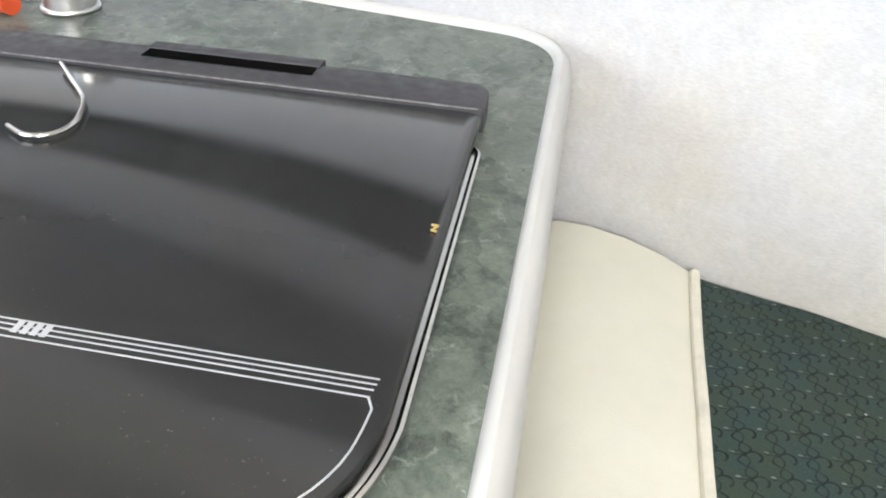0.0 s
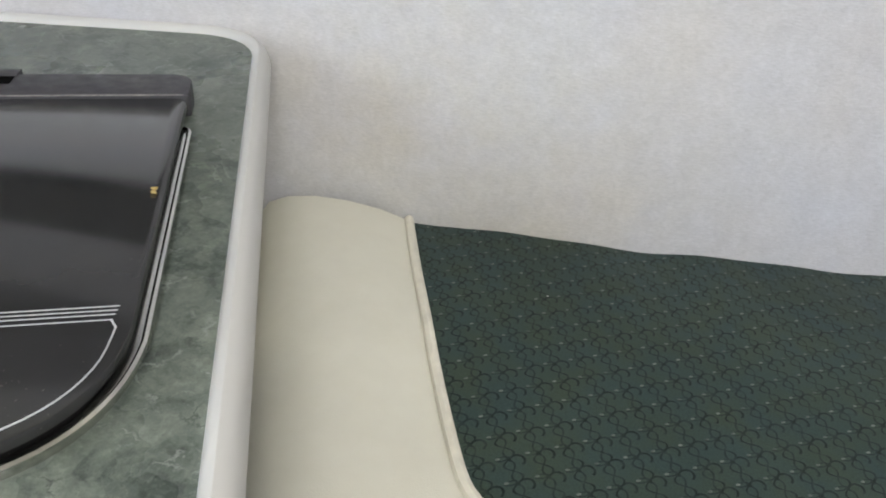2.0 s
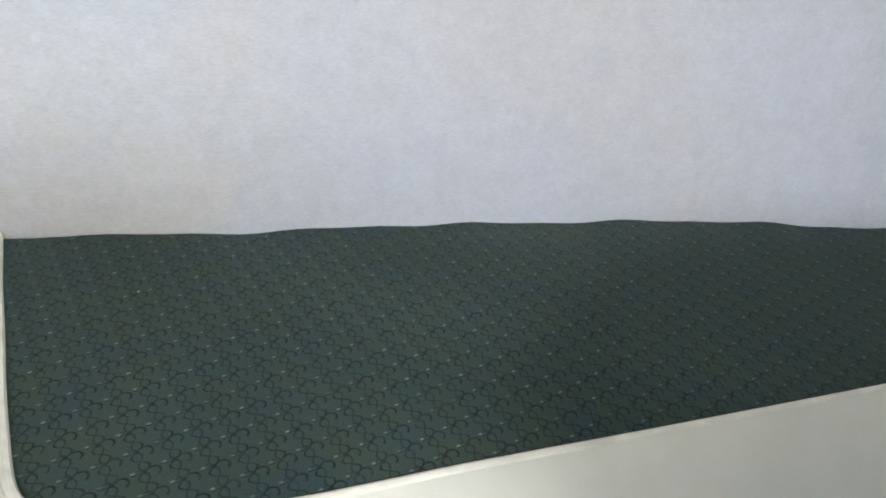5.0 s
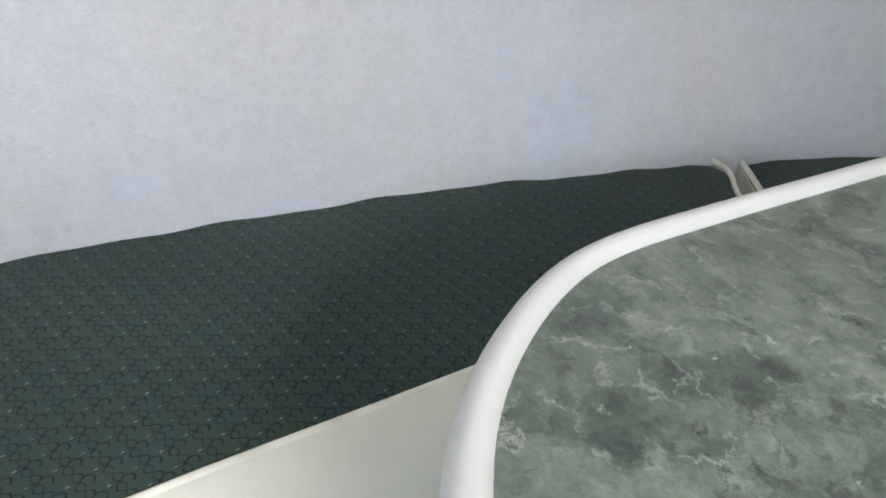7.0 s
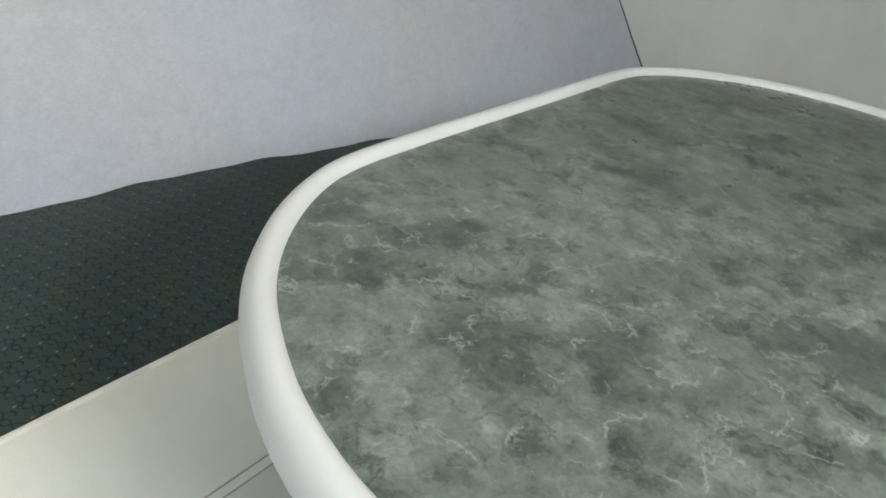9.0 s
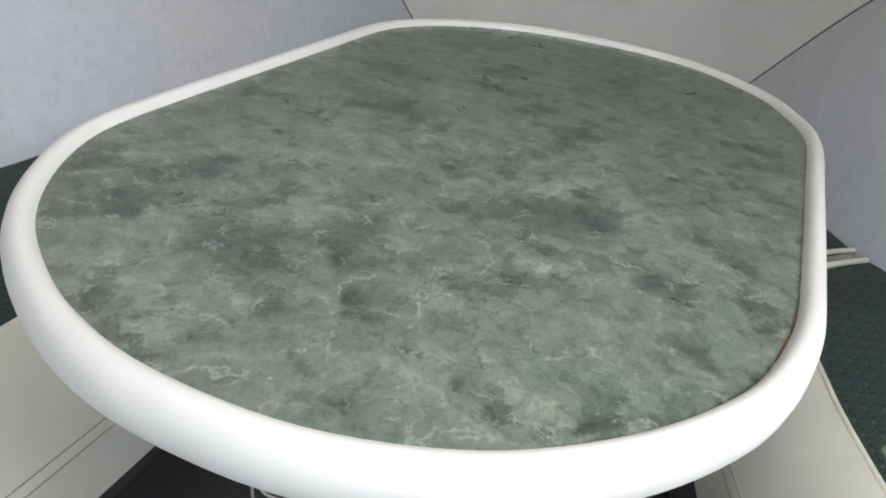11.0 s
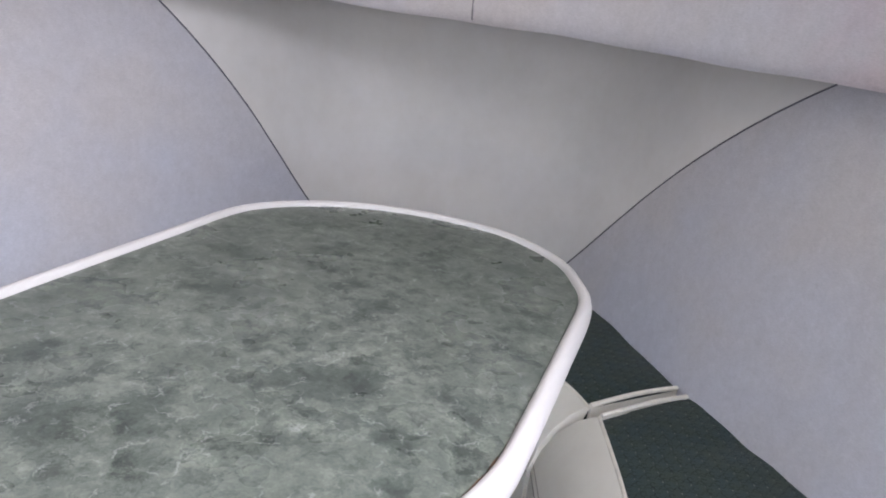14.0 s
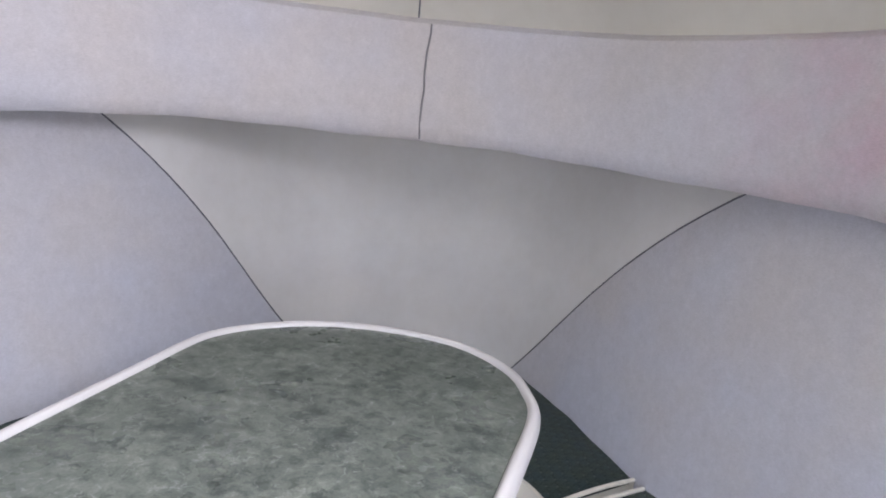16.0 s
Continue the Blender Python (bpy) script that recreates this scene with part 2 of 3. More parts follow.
def simple(name, tint, rough, metal=0.0, grain=40.0, vary=0.12, bumped=0.05):
    m, n, l, b = shader(name, rough, metal)
    v = coords(n, l)
    t = noise_tex(n, l, v, grain, 5, 0.6)
    l.new(ramp(n, l, t, [(0.3, tuple((1 - vary) * c for c in tint)), (0.7, tuple(min(1, (1 + vary) * c) for c in tint))]), b.inputs["Base Color"])
    l.new(ramp(n, l, noise_tex(n, l, v, grain * 0.3, 4), [(0.3, (rough * 0.8,) * 3), (0.7, (min(1, rough * 1.25),) * 3)]), b.inputs["Roughness"])
    bump(n, l, b, t, bumped, 0.001)
    return m


def lid_glass(name):
    """Black-backed glass lid with fine scratches and dust."""
    m, n, l, b = shader(name, 0.1, spec=0.55)
    v = coords(n, l)
    dust = ramp(n, l, noise_tex(n, l, v, 420, 2), [(0.7, (0, 0, 0)), (0.78, (1, 1, 1))])
    gate = ramp(n, l, noise_tex(n, l, v, 17, 4), [(0.45, (0, 0, 0)), (0.7, (1, 1, 1))])
    col = mix(n, l, (0.018, 0.018, 0.019), (0.2, 0.2, 0.19), calc(n, l, "MULTIPLY", calc(n, l, "MULTIPLY", dust, gate), 0.5))
    haze = noise_tex(n, l, v, 8, 6, 0.65)
    col = mix(n, l, col, (0.05, 0.05, 0.052), calc(n, l, "MULTIPLY", haze, 0.6))
    l.new(col, b.inputs["Base Color"])
    l.new(ramp(n, l, haze, [(0.3, (0.08,) * 3), (0.7, (0.15,) * 3)]), b.inputs["Roughness"])
    return m


LAT = (29.95, 24.86, 29.38, -32.21)
SEAT_Z, TABLE_Z, WORK_Z = 0.414, 0.72, 0.592
DARKS = [(0.356, 0.247, 0.022), (0.654, 0.407, 0.03), (0.603, 0.268, 0.028), (0.257, 0.213, 0.035), (0.204, 0.116, 0.025), (0.501, 0.083, 0.05),
         (0.553, 0.038, 0.038), (0.375, 0.104, 0.028), (0.436, 0.252, 0.022), (0.63, 0.102, 0.02), (0.313, 0.121, 0.035), (0.308, 0.249, 0.025),
         (0.515, -0.012, 0.03), (0.719, 0.154, 0.02), (0.295, 0.311, 0.025), (0.983, 0.132, 0.03), (0.708, 0.008, 0.022), (0.524, -0.074, 0.025)]
PALES = [(0.487, 0.263, 0.03), (0.57, 0.08, 0.025), (0.373, 0.144, 0.03), (0.497, 0.001, 0.035), (0.234, 0.158, 0.03), (0.709, 0.114, 0.03),
         (0.614, 0.016, 0.04), (0.337, -0.051, 0.07)]
M_MARBLE = marble("table_laminate", 0.0, DARKS, PALES)
M_WORK = marble("worktop_laminate", 7.3)
M_FABRIC = seat_fabric("green_upholstery")
# warm tint by the seat imitates light bounced into the worktop's shadow
M_LINING = lining_cloth("pale_pile_lining", (0.585, 0.585, 0.62), ((-0.5, 0.7, 0.47), 0.45, (1.0, 0.975, 0.88)))
# pink tint on the right of the shelf imitates reddish bounced light
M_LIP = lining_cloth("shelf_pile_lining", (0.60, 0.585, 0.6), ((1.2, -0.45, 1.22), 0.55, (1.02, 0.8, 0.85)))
M_CREAM = vinyl("cream_vinyl", (0.765, 0.745, 0.65))
M_PANEL = vinyl("cream_bow_vinyl", (0.76, 0.75, 0.725), 0.5)
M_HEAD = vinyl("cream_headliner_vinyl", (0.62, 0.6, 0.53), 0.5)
M_PIPE = simple("cream_piping", (0.8, 0.765, 0.66), 0.45)
M_TRIM = simple("white_plastic_edging", (0.64, 0.63, 0.615), 0.52, grain=5, vary=0.02, bumped=0.0)
M_GLASS = lid_glass("black_lid_glass")
M_RAIL = simple("black_plastic", (0.06, 0.058, 0.066), 0.5, grain=300, vary=0.1, bumped=0.05)
M_STEEL = simple("brushed_steel", (0.7, 0.69, 0.68), 0.36, 1.0, grain=60, vary=0.08)
M_CHROME = simple("chrome", (0.6, 0.59, 0.57), 0.2, 1.0, vary=0.03)
M_DARKGAP = simple("matt_black", (0.006, 0.006, 0.006), 0.95)
M_DARKGAP.node_tree.nodes["Principled BSDF"].inputs["Specular IOR Level"].default_value = 0.0
M_PRINT = simple("silver_print", (0.5, 0.51, 0.53), 0.4, vary=0.05)
M_FLOOR = simple("dark_carpet", (0.05, 0.05, 0.05), 0.95, grain=500, vary=0.4, bumped=0.5)
M_BASE = simple("grey_seat_base", (0.06, 0.06, 0.058), 0.6, grain=30)
M_SIDE = simple("white_side_panel", (0.72, 0.71, 0.66), 0.4, grain=12, vary=0.05)
M_CAB_SHADE = simple("cabinet_side_shaded", (0.14, 0.14, 0.13), 0.55, grain=20)
M_SEAM = simple("dark_seam", (0.1, 0.1, 0.12), 0.8)
M_PALE_EDGE = simple("pale_grey_plastic", (0.2, 0.19, 0.185), 0.5, grain=200, vary=0.5)
M_SMOKED = simple("smoked_acrylic", (0.05, 0.05, 0.052), 0.25, grain=8)
M_GREYSEAM = simple("grey_seam", (0.22, 0.215, 0.22), 0.9)
M_POLE = simple("white_painted_pole", (0.75, 0.74, 0.72), 0.35, grain=20, vary=0.04)
M_RED = simple("red_print", (0.4, 0.06, 0.05), 0.5)
M_ORANGE = simple("orange_plastic", (0.75, 0.1, 0.03), 0.4, vary=0.05)
M_CORD = simple("white_cord", (0.7, 0.69, 0.66), 0.7)
M_THREAD = simple("brown_thread", (0.4, 0.355, 0.3), 0.8)
M_RUST = simple("rust_stain", (0.13, 0.075, 0.045), 0.8, grain=90, vary=0.5)
M_CRUMB = simple("crumb", (0.45, 0.33, 0.12), 0.8, vary=0.3)

# ---- mesh tools ----


def mesh_ob(name, verts, faces, mat, parent=None, label="", smooth=True):
    me = bpy.data.meshes.new(name)
    me.from_pydata([tuple(v) for v in verts], [], faces)
    bm = bmesh.new()
    bm.from_mesh(me)
    bmesh.ops.recalc_face_normals(bm, faces=bm.faces)
    bm.to_mesh(me)
    bm.free()
    if smooth:
        me.shade_smooth()
        me.set_sharp_from_angle(angle=radians(38))
    me.materials.append(mat)
    ob = new(name, me)
    ob.parent = parent
    if label:
        ob["label"] = label
    return ob


def thing(name, label, category, kind="", group=""):
    return tagged(new(name), label, category, group, kind)


def spline(pts, n, closed=False):
    """Even points along a Catmull-Rom curve (2D or 3D)."""
    p = [np.array(q, float) for q in pts]
    m = len(p)
    out = []
    for i in range(m if closed else m - 1):
        a, b, c, d = (p[(i + k) % m] if closed else p[min(max(i + k, 0), m - 1)] for k in (-1, 0, 1, 2))
        for t in np.linspace(0, 1, 14, endpoint=False):
            out.append(0.5 * (2 * b + (c - a) * t + (2 * a - 5 * b + 4 * c - d) * t**2 + (3 * b - a - 3 * c + d) * t**3))
    out.append(p[0] if closed else p[-1])
    out = np.array(out)
    s = np.r_[0, np.cumsum(np.linalg.norm(np.diff(out, axis=0), axis=1))]
    at = np.linspace(0, s[-1], n, endpoint=not closed)
    return np.stack([np.interp(at, s, out[:, k]) for k in range(out.shape[1])], 1)


def rounded(poly, radii, steps=8):
    """A polygon with each corner rounded to its radius."""
    out, m = [], len(poly)
    for i in range(m):
        a, b, c = (np.array(poly[(i + k) % m], float) for k in (-1, 0, 1))
        r = radii[i] if isinstance(radii, (list, tuple)) else radii
        u, v = (a - b) / np.linalg.norm(a - b), (c - b) / np.linalg.norm(c - b)
        half = math.acos(max(-1, min(1, float(u @ v)))) / 2
        d = min(r / math.tan(half), 0.49 * np.linalg.norm(a - b), 0.49 * np.linalg.norm(c - b))
        p0, p1 = b + u * d, b + v * d
        for t in np.linspace(0, 1, steps):
            out.append((1 - t) ** 2 * p0 + 2 * t * (1 - t) * (0.25 * (p0 + p1) * 0.35 + b * 0.825) + t**2 * p1)
    return np.array(out)


def normals(path, closed):
    """Unit normals to the right of the way along a 2D path."""
    if closed:
        d = np.roll(path, -1, 0) - np.roll(path, 1, 0)
    else:
        d = np.gradient(path, axis=0)
    d = d[:, :2] / np.linalg.norm(d[:, :2], axis=1)[:, None]
    return np.stack([d[:, 1], -d[:, 0]], 1)


def sweep(name, path, profile, mat, parent=None, closed=True, out=1.0, z=0.0, label="", shut=True, wave=None):
    """Carries a profile of (outward, up) along a flat path."""
    path = np.array(path, float)
    nr = normals(path, closed) * out
    k, m = len(profile), len(path)
    verts = []
    for i in range(m):
        base = path[i, 2] if path.shape[1] > 2 else z
        for o, h in profile:
            extra = wave(i, o, h) if wave else 0.0
            verts.append((path[i, 0] + nr[i, 0] * o, path[i, 1] + nr[i, 1] * o, base + h + extra))
    faces = []
    for i in range(m if closed else m - 1):
        for j in range(k if shut else k - 1):
            a, b = i * k + j, i * k + (j + 1) % k
            c, d = ((i + 1) % m) * k + (j + 1) % k, ((i + 1) % m) * k + j
            faces.append((a, b, c, d))
    if not closed and shut:
        faces += [tuple(range(k)), tuple(range((m - 1) * k, m * k))]
    return mesh_ob(name, verts, faces, mat, parent, label)


def tube(name, pts, r, mat, parent=None, closed=False, sides=8, label=""):
    """A round cord along 3D points."""
    p = np.array(pts, float)
    m = len(p)
    d = (np.roll(p, -1, 0) - np.roll(p, 1, 0)) if closed else np.gradient(p, axis=0)
    d /= np.linalg.norm(d, axis=1)[:, None]
    verts, faces = [], []
    for i in range(m):
        up = np.array((0, 0, 1.0)) if abs(d[i, 2]) < 0.95 else np.array((1.0, 0, 0))
        a = np.cross(d[i], up)
        a /= np.linalg.norm(a)
        b = np.cross(a, d[i])
        verts += [p[i] + r * (math.cos(t) * a + math.sin(t) * b) for t in np.linspace(0, 2 * math.pi, sides, endpoint=False)]
    for i in range(m if closed else m - 1):
        for j in range(sides):
            q, w = i * sides, ((i + 1) % m) * sides
            faces.append((q + j, q + (j + 1) % sides, w + (j + 1) % sides, w + j))
    if not closed:
        faces += [tuple(range(sides)), tuple(range((m - 1) * sides, m * sides))]
    return mesh_ob(name, verts, faces, mat, parent, label)


def plate(name, outline, z0, z1, mat, parent=None, bevel=0.0, label="", dome=0.0):
    """A flat solid of a given outline, its upper edge eased."""
    o = np.array(outline, float)
    nr = normals(o, True)
    if np.sum(o[:, 0] * np.roll(o[:, 1], -1) - np.roll(o[:, 0], -1) * o[:, 1]) < 0:
        nr = -nr
    m = len(o)
    rings = [(0.0, z0), (0.0, z1 - bevel)]
    if bevel:
        rings += [(-0.3 * bevel, z1 - 0.3 * bevel), (-bevel, z1)]
    verts, faces = [], []
    for off, z in rings:
        verts += [(o[i, 0] + nr[i, 0] * off, o[i, 1] + nr[i, 1] * off, z) for i in range(m)]
    for r in range(len(rings) - 1):
        faces += [(r * m + i, r * m + (i + 1) % m, (r + 1) * m + (i + 1) % m, (r + 1) * m + i) for i in range(m)]
    faces += [tuple(range(m)), tuple(range((len(rings) - 1) * m, len(rings) * m))]
    return mesh_ob(name, verts, faces, mat, parent, label)


# ---- hull lining, bow panel ----
HULL = spline([(-2.0, 0.0), (-1.4, 0.31), (-0.98, 0.54), (-0.72, 0.642), (-0.53, 0.680), (-0.31, 0.742), (0.12, 0.893), (0.35, 0.957),
               (0.63, 1.02), (0.88, 1.064), (1.19, 1.10), (1.44, 1.115), (1.60, 1.04), (1.72, 0.88), (1.79, 0.70), (1.80, 0.56), (1.74, 0.42), (1.62, 0.225),
               (1.48, 0.005), (1.37, -0.2), (1.29, -0.34), (1.12, -0.647), (0.9, -0.92), (0.66, -1.17), (0.3, -1.5), (-0.03, -1.8), (-0.5, -2.2)], 260)
HULL_N = -normals(HULL, False)
BOW = int(np.argmax(HULL[:, 0]))


def hull_point(u, z):
    """A place on the hull lining: u runs from the aft end on the galley side round the bow."""
    i = min(max(u, 0.0), len(HULL) - 1.001)
    k, f = int(i), i - int(i)
    p, nn = HULL[k] * (1 - f) + HULL[k + 1] * f, HULL_N[k] * (1 - f) + HULL_N[k + 1] * f
    ease = min(1.0, max(0.0, (p[0] + 0.2) / 1.0))
    if u > BOW:
        ease = 1.0
    aft = min(1.0, max(0.0, (-0.45 - p[0]) / 0.28)) if u < BOW else 0.0
    flare = (0.04 + 0.16 * ease + 0.17 * aft) * (z - SEAT_Z)
    return np.array((p[0] + nn[0] * flare, p[1] + nn[1] * flare, z))


def seam_u(z, side):
    """Where the bow panel's seam lies at a height."""
    if side < 0:
        x = np.polyval(np.polyfit([0.40, 0.448, 0.627, 0.762, 0.921, 1.037], [1.485, 1.449, 1.318, 1.212, 1.07, 0.931], 3), z)
        us = np.linspace(60, BOW - 2, 2400)
        return us[int(np.argmin([abs(hull_point(u, z)[0] - x) for u in us]))]
    y = np.polyval(np.polyfit([0.42, 0.536, 0.634, 0.745, 0.835, 0.959, 1.02, 1.052], [0.522, 0.438, 0.35, 0.266, 0.178, 0.045, -0.03, -0.087], 3), z)
    us = np.linspace(BOW - 4, 215, 2400)
    return us[int(np.argmin([abs(hull_point(u, z)[1] - y) for u in us]))]


ZROWS = np.linspace(0.0, 1.3, 30)
SEAM_L, SEAM_R = [seam_u(z, -1) for z in ZROWS], [seam_u(z, 1) for z in ZROWS]


def hull_panel(name, lo, hi, cols, mat, label):
    """A lining panel on the hull between two edges, with thickness outward."""
    verts, faces = [], []
    for back in (0, 1):
        for r, z in enumerate(ZROWS):
            for u in np.linspace(lo[r], hi[r], cols):
                p = hull_point(u, z)
                if back:
                    i = int(min(u, len(HULL) - 1))
                    p = p + np.array((HULL_N[i][0], HULL_N[i][1], 0)) * 0.02
                verts.append(p)
    size = cols * len(ZROWS)
    for back in (0, 1):
        for r in range(len(ZROWS) - 1):
            for c in range(cols - 1):
                a = back * size + r * cols + c
                faces.append((a, a + 1, a + cols + 1, a + cols))
    rim = [c for c in range(cols)] + [r * cols + cols - 1 for r in range(1, len(ZROWS))]
    rim += [(len(ZROWS) - 1) * cols + c for c in range(cols - 2, -1, -1)] + [r * cols for r in range(len(ZROWS) - 2, 0, -1)]
    for a, b in zip(rim, rim[1:] + rim[:1]):
        faces.append((a, b, size + b, size + a))
    return tagged(mesh_ob(name, verts, faces, mat), label, "wall", kind="structure")


last = len(HULL) - 1.001
hull_panel("wall_north", [0] * 30, [s - 0.04 for s in SEAM_L], 110, M_LINING, "curved hull side lined with pale grey brushed pile")
bow = hull_panel("wall_bow", [s + 0.04 for s in SEAM_L], [s - 0.04 for s in SEAM_R], 50, M_PANEL, "smooth cream vinyl panel across the bow")
hull_panel("wall_south", [s + 0.04 for s in SEAM_R], [last] * 30, 90, M_LINING, "curved hull side lined with pale grey brushed pile")
for name, seam in (("seam_cord", SEAM_L), ("seam_cord", SEAM_R)):
    tube(name, [hull_point(u, z) + np.array((HULL_N[int(u)][0], HULL_N[int(u)][1], 0)) * 0.001 for u, z in zip(seam, ZROWS)], 0.0025, M_SEAM, bow, label="dark seam cord")

# unseen strip added in the hull over the galley, mirrored in the hob lid
strip = thing("strip_over_galley", "narrow smoked strip added unseen in the hull over the galley", "window", "structure")
U0, U1 = (float(np.interp(x, HULL[:BOW, 0], np.arange(BOW))) for x in (-1.85, -0.80))
for name, z0, z1, proud, mat in (("pane", 0.80, 0.915, 0.006, M_SMOKED), ("strip_border", 0.77, 0.80, 0.014, M_DARKGAP), ("strip_border", 0.915, 0.925, 0.014, M_DARKGAP)):
    verts, faces = [], []
    for u in np.linspace(U0, U1, 40):
        i = int(u)
        inward = -np.array((HULL_N[i][0], HULL_N[i][1], 0.0))
        lo, hi = hull_point(u, z0), hull_point(u, z1)
        verts += [lo - inward * 0.004, lo + inward * proud, hi + inward * proud, hi - inward * 0.004]
    for i in range(39):
        faces += [(i * 4 + j, i * 4 + (j + 1) % 4, i * 4 + 4 + (j + 1) % 4, i * 4 + 4 + j) for j in range(4)]
    faces += [(0, 1, 2, 3), (156, 157, 158, 159)]
    mesh_ob(name, verts, faces, mat, strip)

# ---- padded shelf edge under the deck ----
LIP = spline([(-1.75, -0.1, 1.25), (-0.9, 0.36, 1.25), (-0.2, 0.68, 1.12), (0.3, 0.87, 1.058), (0.628, 0.965, 1.057), (0.85, 0.972, 1.057), (1.077, 0.91, 1.057), (1.264, 0.75, 1.057),
              (1.375, 0.56, 1.057), (1.45, 0.266, 1.057), (1.416, -0.128, 1.057), (1.313, -0.348, 1.057), (1.14, -0.6, 1.057), (0.85, -0.9, 1.06),
              (0.5, -1.18, 1.06), (0.1, -1.5, 1.06), (-0.45, -2.0, 1.06)], 200)
SPLIT = int(np.argmin(np.hypot(LIP[:, 0] - 1.37, LIP[:, 1] - 0.575))) - 1
LIP_H = np.interp(np.arange(200), [0, SPLIT, SPLIT + 14, SPLIT + 30, SPLIT + 44, 199], [0.30, 0.265, 0.262, 0.285, 0.315, 0.33])
shelf = thing("shelf_edge", "padded shelf edge in pale grey pile with a vertical stitched seam", "shelf", "structure")


def lip_piece(lo, hi):
    prof, verts, faces = [(0.75, 0.02), (0.04, 0.012), (0.012, 0.002), (0.0, 0.012), (-0.008, 0.04), (-0.011, 0.10), (-0.007, 0.2), (0.0, 0.262), (0.02, 0.275), (0.75, 0.30)], [], []
    nr = -normals(LIP, False)
    k = len(prof)
    for i in range(lo, hi):
        wob = 0.0012 * math.sin(i * 0.9) + 0.002 * math.sin(i * 0.31)
        for o, h in prof:
            hh = h * LIP_H[i] / 0.265
            verts.append((LIP[i, 0] + nr[i, 0] * (o + wob * 0.4), LIP[i, 1] + nr[i, 1] * (o + wob * 0.4), LIP[i, 2] + hh + (wob if h < 0.03 else 0)))
    for i in range(hi - lo - 1):
        faces += [(i * k + j, i * k + j + 1, (i + 1) * k + j + 1, (i + 1) * k + j) for j in range(k - 1)]
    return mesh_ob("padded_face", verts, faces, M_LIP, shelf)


lip_piece(0, SPLIT + 1)
lip_piece(SPLIT, 200)
nr = -normals(LIP, False)[SPLIT]
tube("stitched_seam", [(LIP[SPLIT, 0] + nr[0] * o + 0.0015 * math.sin(60 * h), LIP[SPLIT, 1] + nr[1] * o + 0.002 * math.sin(45 * h), LIP[SPLIT, 2] + h) for o, h in
     ((0.0, 0.008), (-0.008, 0.04), (-0.011, 0.08), (-0.0115, 0.12), (-0.01, 0.16), (-0.008, 0.2), (-0.003, 0.24), (0.0, 0.262))], 0.0022, M_GREYSEAM, shelf, label="grey stitched seam")

# ---- headliner, aft bulkhead, floor ----
ROOF_Z = 1.74
ring = [(LIP[i, 0] + nr0[0] * 0.02, LIP[i, 1] + nr0[1] * 0.02, LIP[i, 2] + LIP_H[i] * 1.03) for i, nr0 in enumerate(-normals(LIP, False))][::2]
aft = [(-0.45 - 1.3 * t, -2.0 + 1.9 * t, 1.40) for t in np.linspace(0, 1, 14)[1:-1]]
ring = np.array(ring + aft)
HUB = np.array((0.1, -0.35))


def roof_ring(f, z):
    return [(p[0] + (HUB[0] - p[0]) * f, p[1] + (HUB[1] - p[1]) * f, p[2] + (ROOF_Z - p[2]) * z) for p in ring]


rows = [roof_ring(f, z) for f, z in ((0.0, 0.0), (0.012, 0.10), (0.035, 0.3), (0.07, 0.58), (0.11, 0.82), (0.15, 0.95), (0.19, 1.0))]
m = len(ring)
verts = [p for row in rows for p in row]
faces = [(r * m + i, r * m + (i + 1) % m, (r + 1) * m + (i + 1) % m, (r + 1) * m + i) for r in range(len(rows) - 1) for i in range(m)]


# faces cut out for the added side fill; a black panel closes them
def in_fill_gap(f):
    c = np.mean([verts[i] for i in f], axis=0)
    return 0.25 < c[0] < 0.85 and c[1] < -0.66 and 1.42 < c[2] < 1.7


opening = [f for f in faces if in_fill_gap(f)]
faces = [f for f in faces if not in_fill_gap(f)]
fill_backing = thing("fill_panel", "opaque black panel added behind the side fill lamp", "window", "structure")
mesh_ob("pane", verts, opening, M_RAIL, fill_backing)
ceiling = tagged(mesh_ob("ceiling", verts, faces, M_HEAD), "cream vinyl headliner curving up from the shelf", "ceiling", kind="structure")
# unseen flat crown: hole_a shaped to throw the sun patch, hole_b for the fill
SUN_SPOT = Vector((0.961, -0.214, SEAT_Z + 0.006))
lift = (ROOF_Z - SUN_SPOT.z) / -SUN_DIR.z
corner = SUN_SPOT - SUN_DIR * lift
hole_a = [corner + Vector((dx, dy, 0)) for dx, dy in ((0, 0), (-0.2, -0.166), (-0.09, -0.27), (0.013, -0.023))]
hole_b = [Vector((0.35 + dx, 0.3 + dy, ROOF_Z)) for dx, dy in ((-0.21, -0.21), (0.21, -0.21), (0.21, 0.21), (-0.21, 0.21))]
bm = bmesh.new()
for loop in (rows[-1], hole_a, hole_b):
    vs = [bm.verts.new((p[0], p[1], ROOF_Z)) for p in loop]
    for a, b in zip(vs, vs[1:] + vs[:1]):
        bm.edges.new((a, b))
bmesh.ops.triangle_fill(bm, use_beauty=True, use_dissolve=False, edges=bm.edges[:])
me = bpy.data.meshes.new("ceiling_crown")
bm.to_mesh(me)
bm.free()
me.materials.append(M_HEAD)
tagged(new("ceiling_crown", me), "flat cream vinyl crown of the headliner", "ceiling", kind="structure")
# opaque lid added over hole_b to keep the sun off the table
hatch = thing("fill_cover", "opaque cover added over the overhead fill lamp", "hatch", "structure")
plate("fill_cover_lid", rounded([(0.08, 0.03), (0.62, 0.03), (0.62, 0.57), (0.08, 0.57)], 0.05), ROOF_Z + 0.02, ROOF_Z + 0.032, M_RAIL, hatch, 0.003)
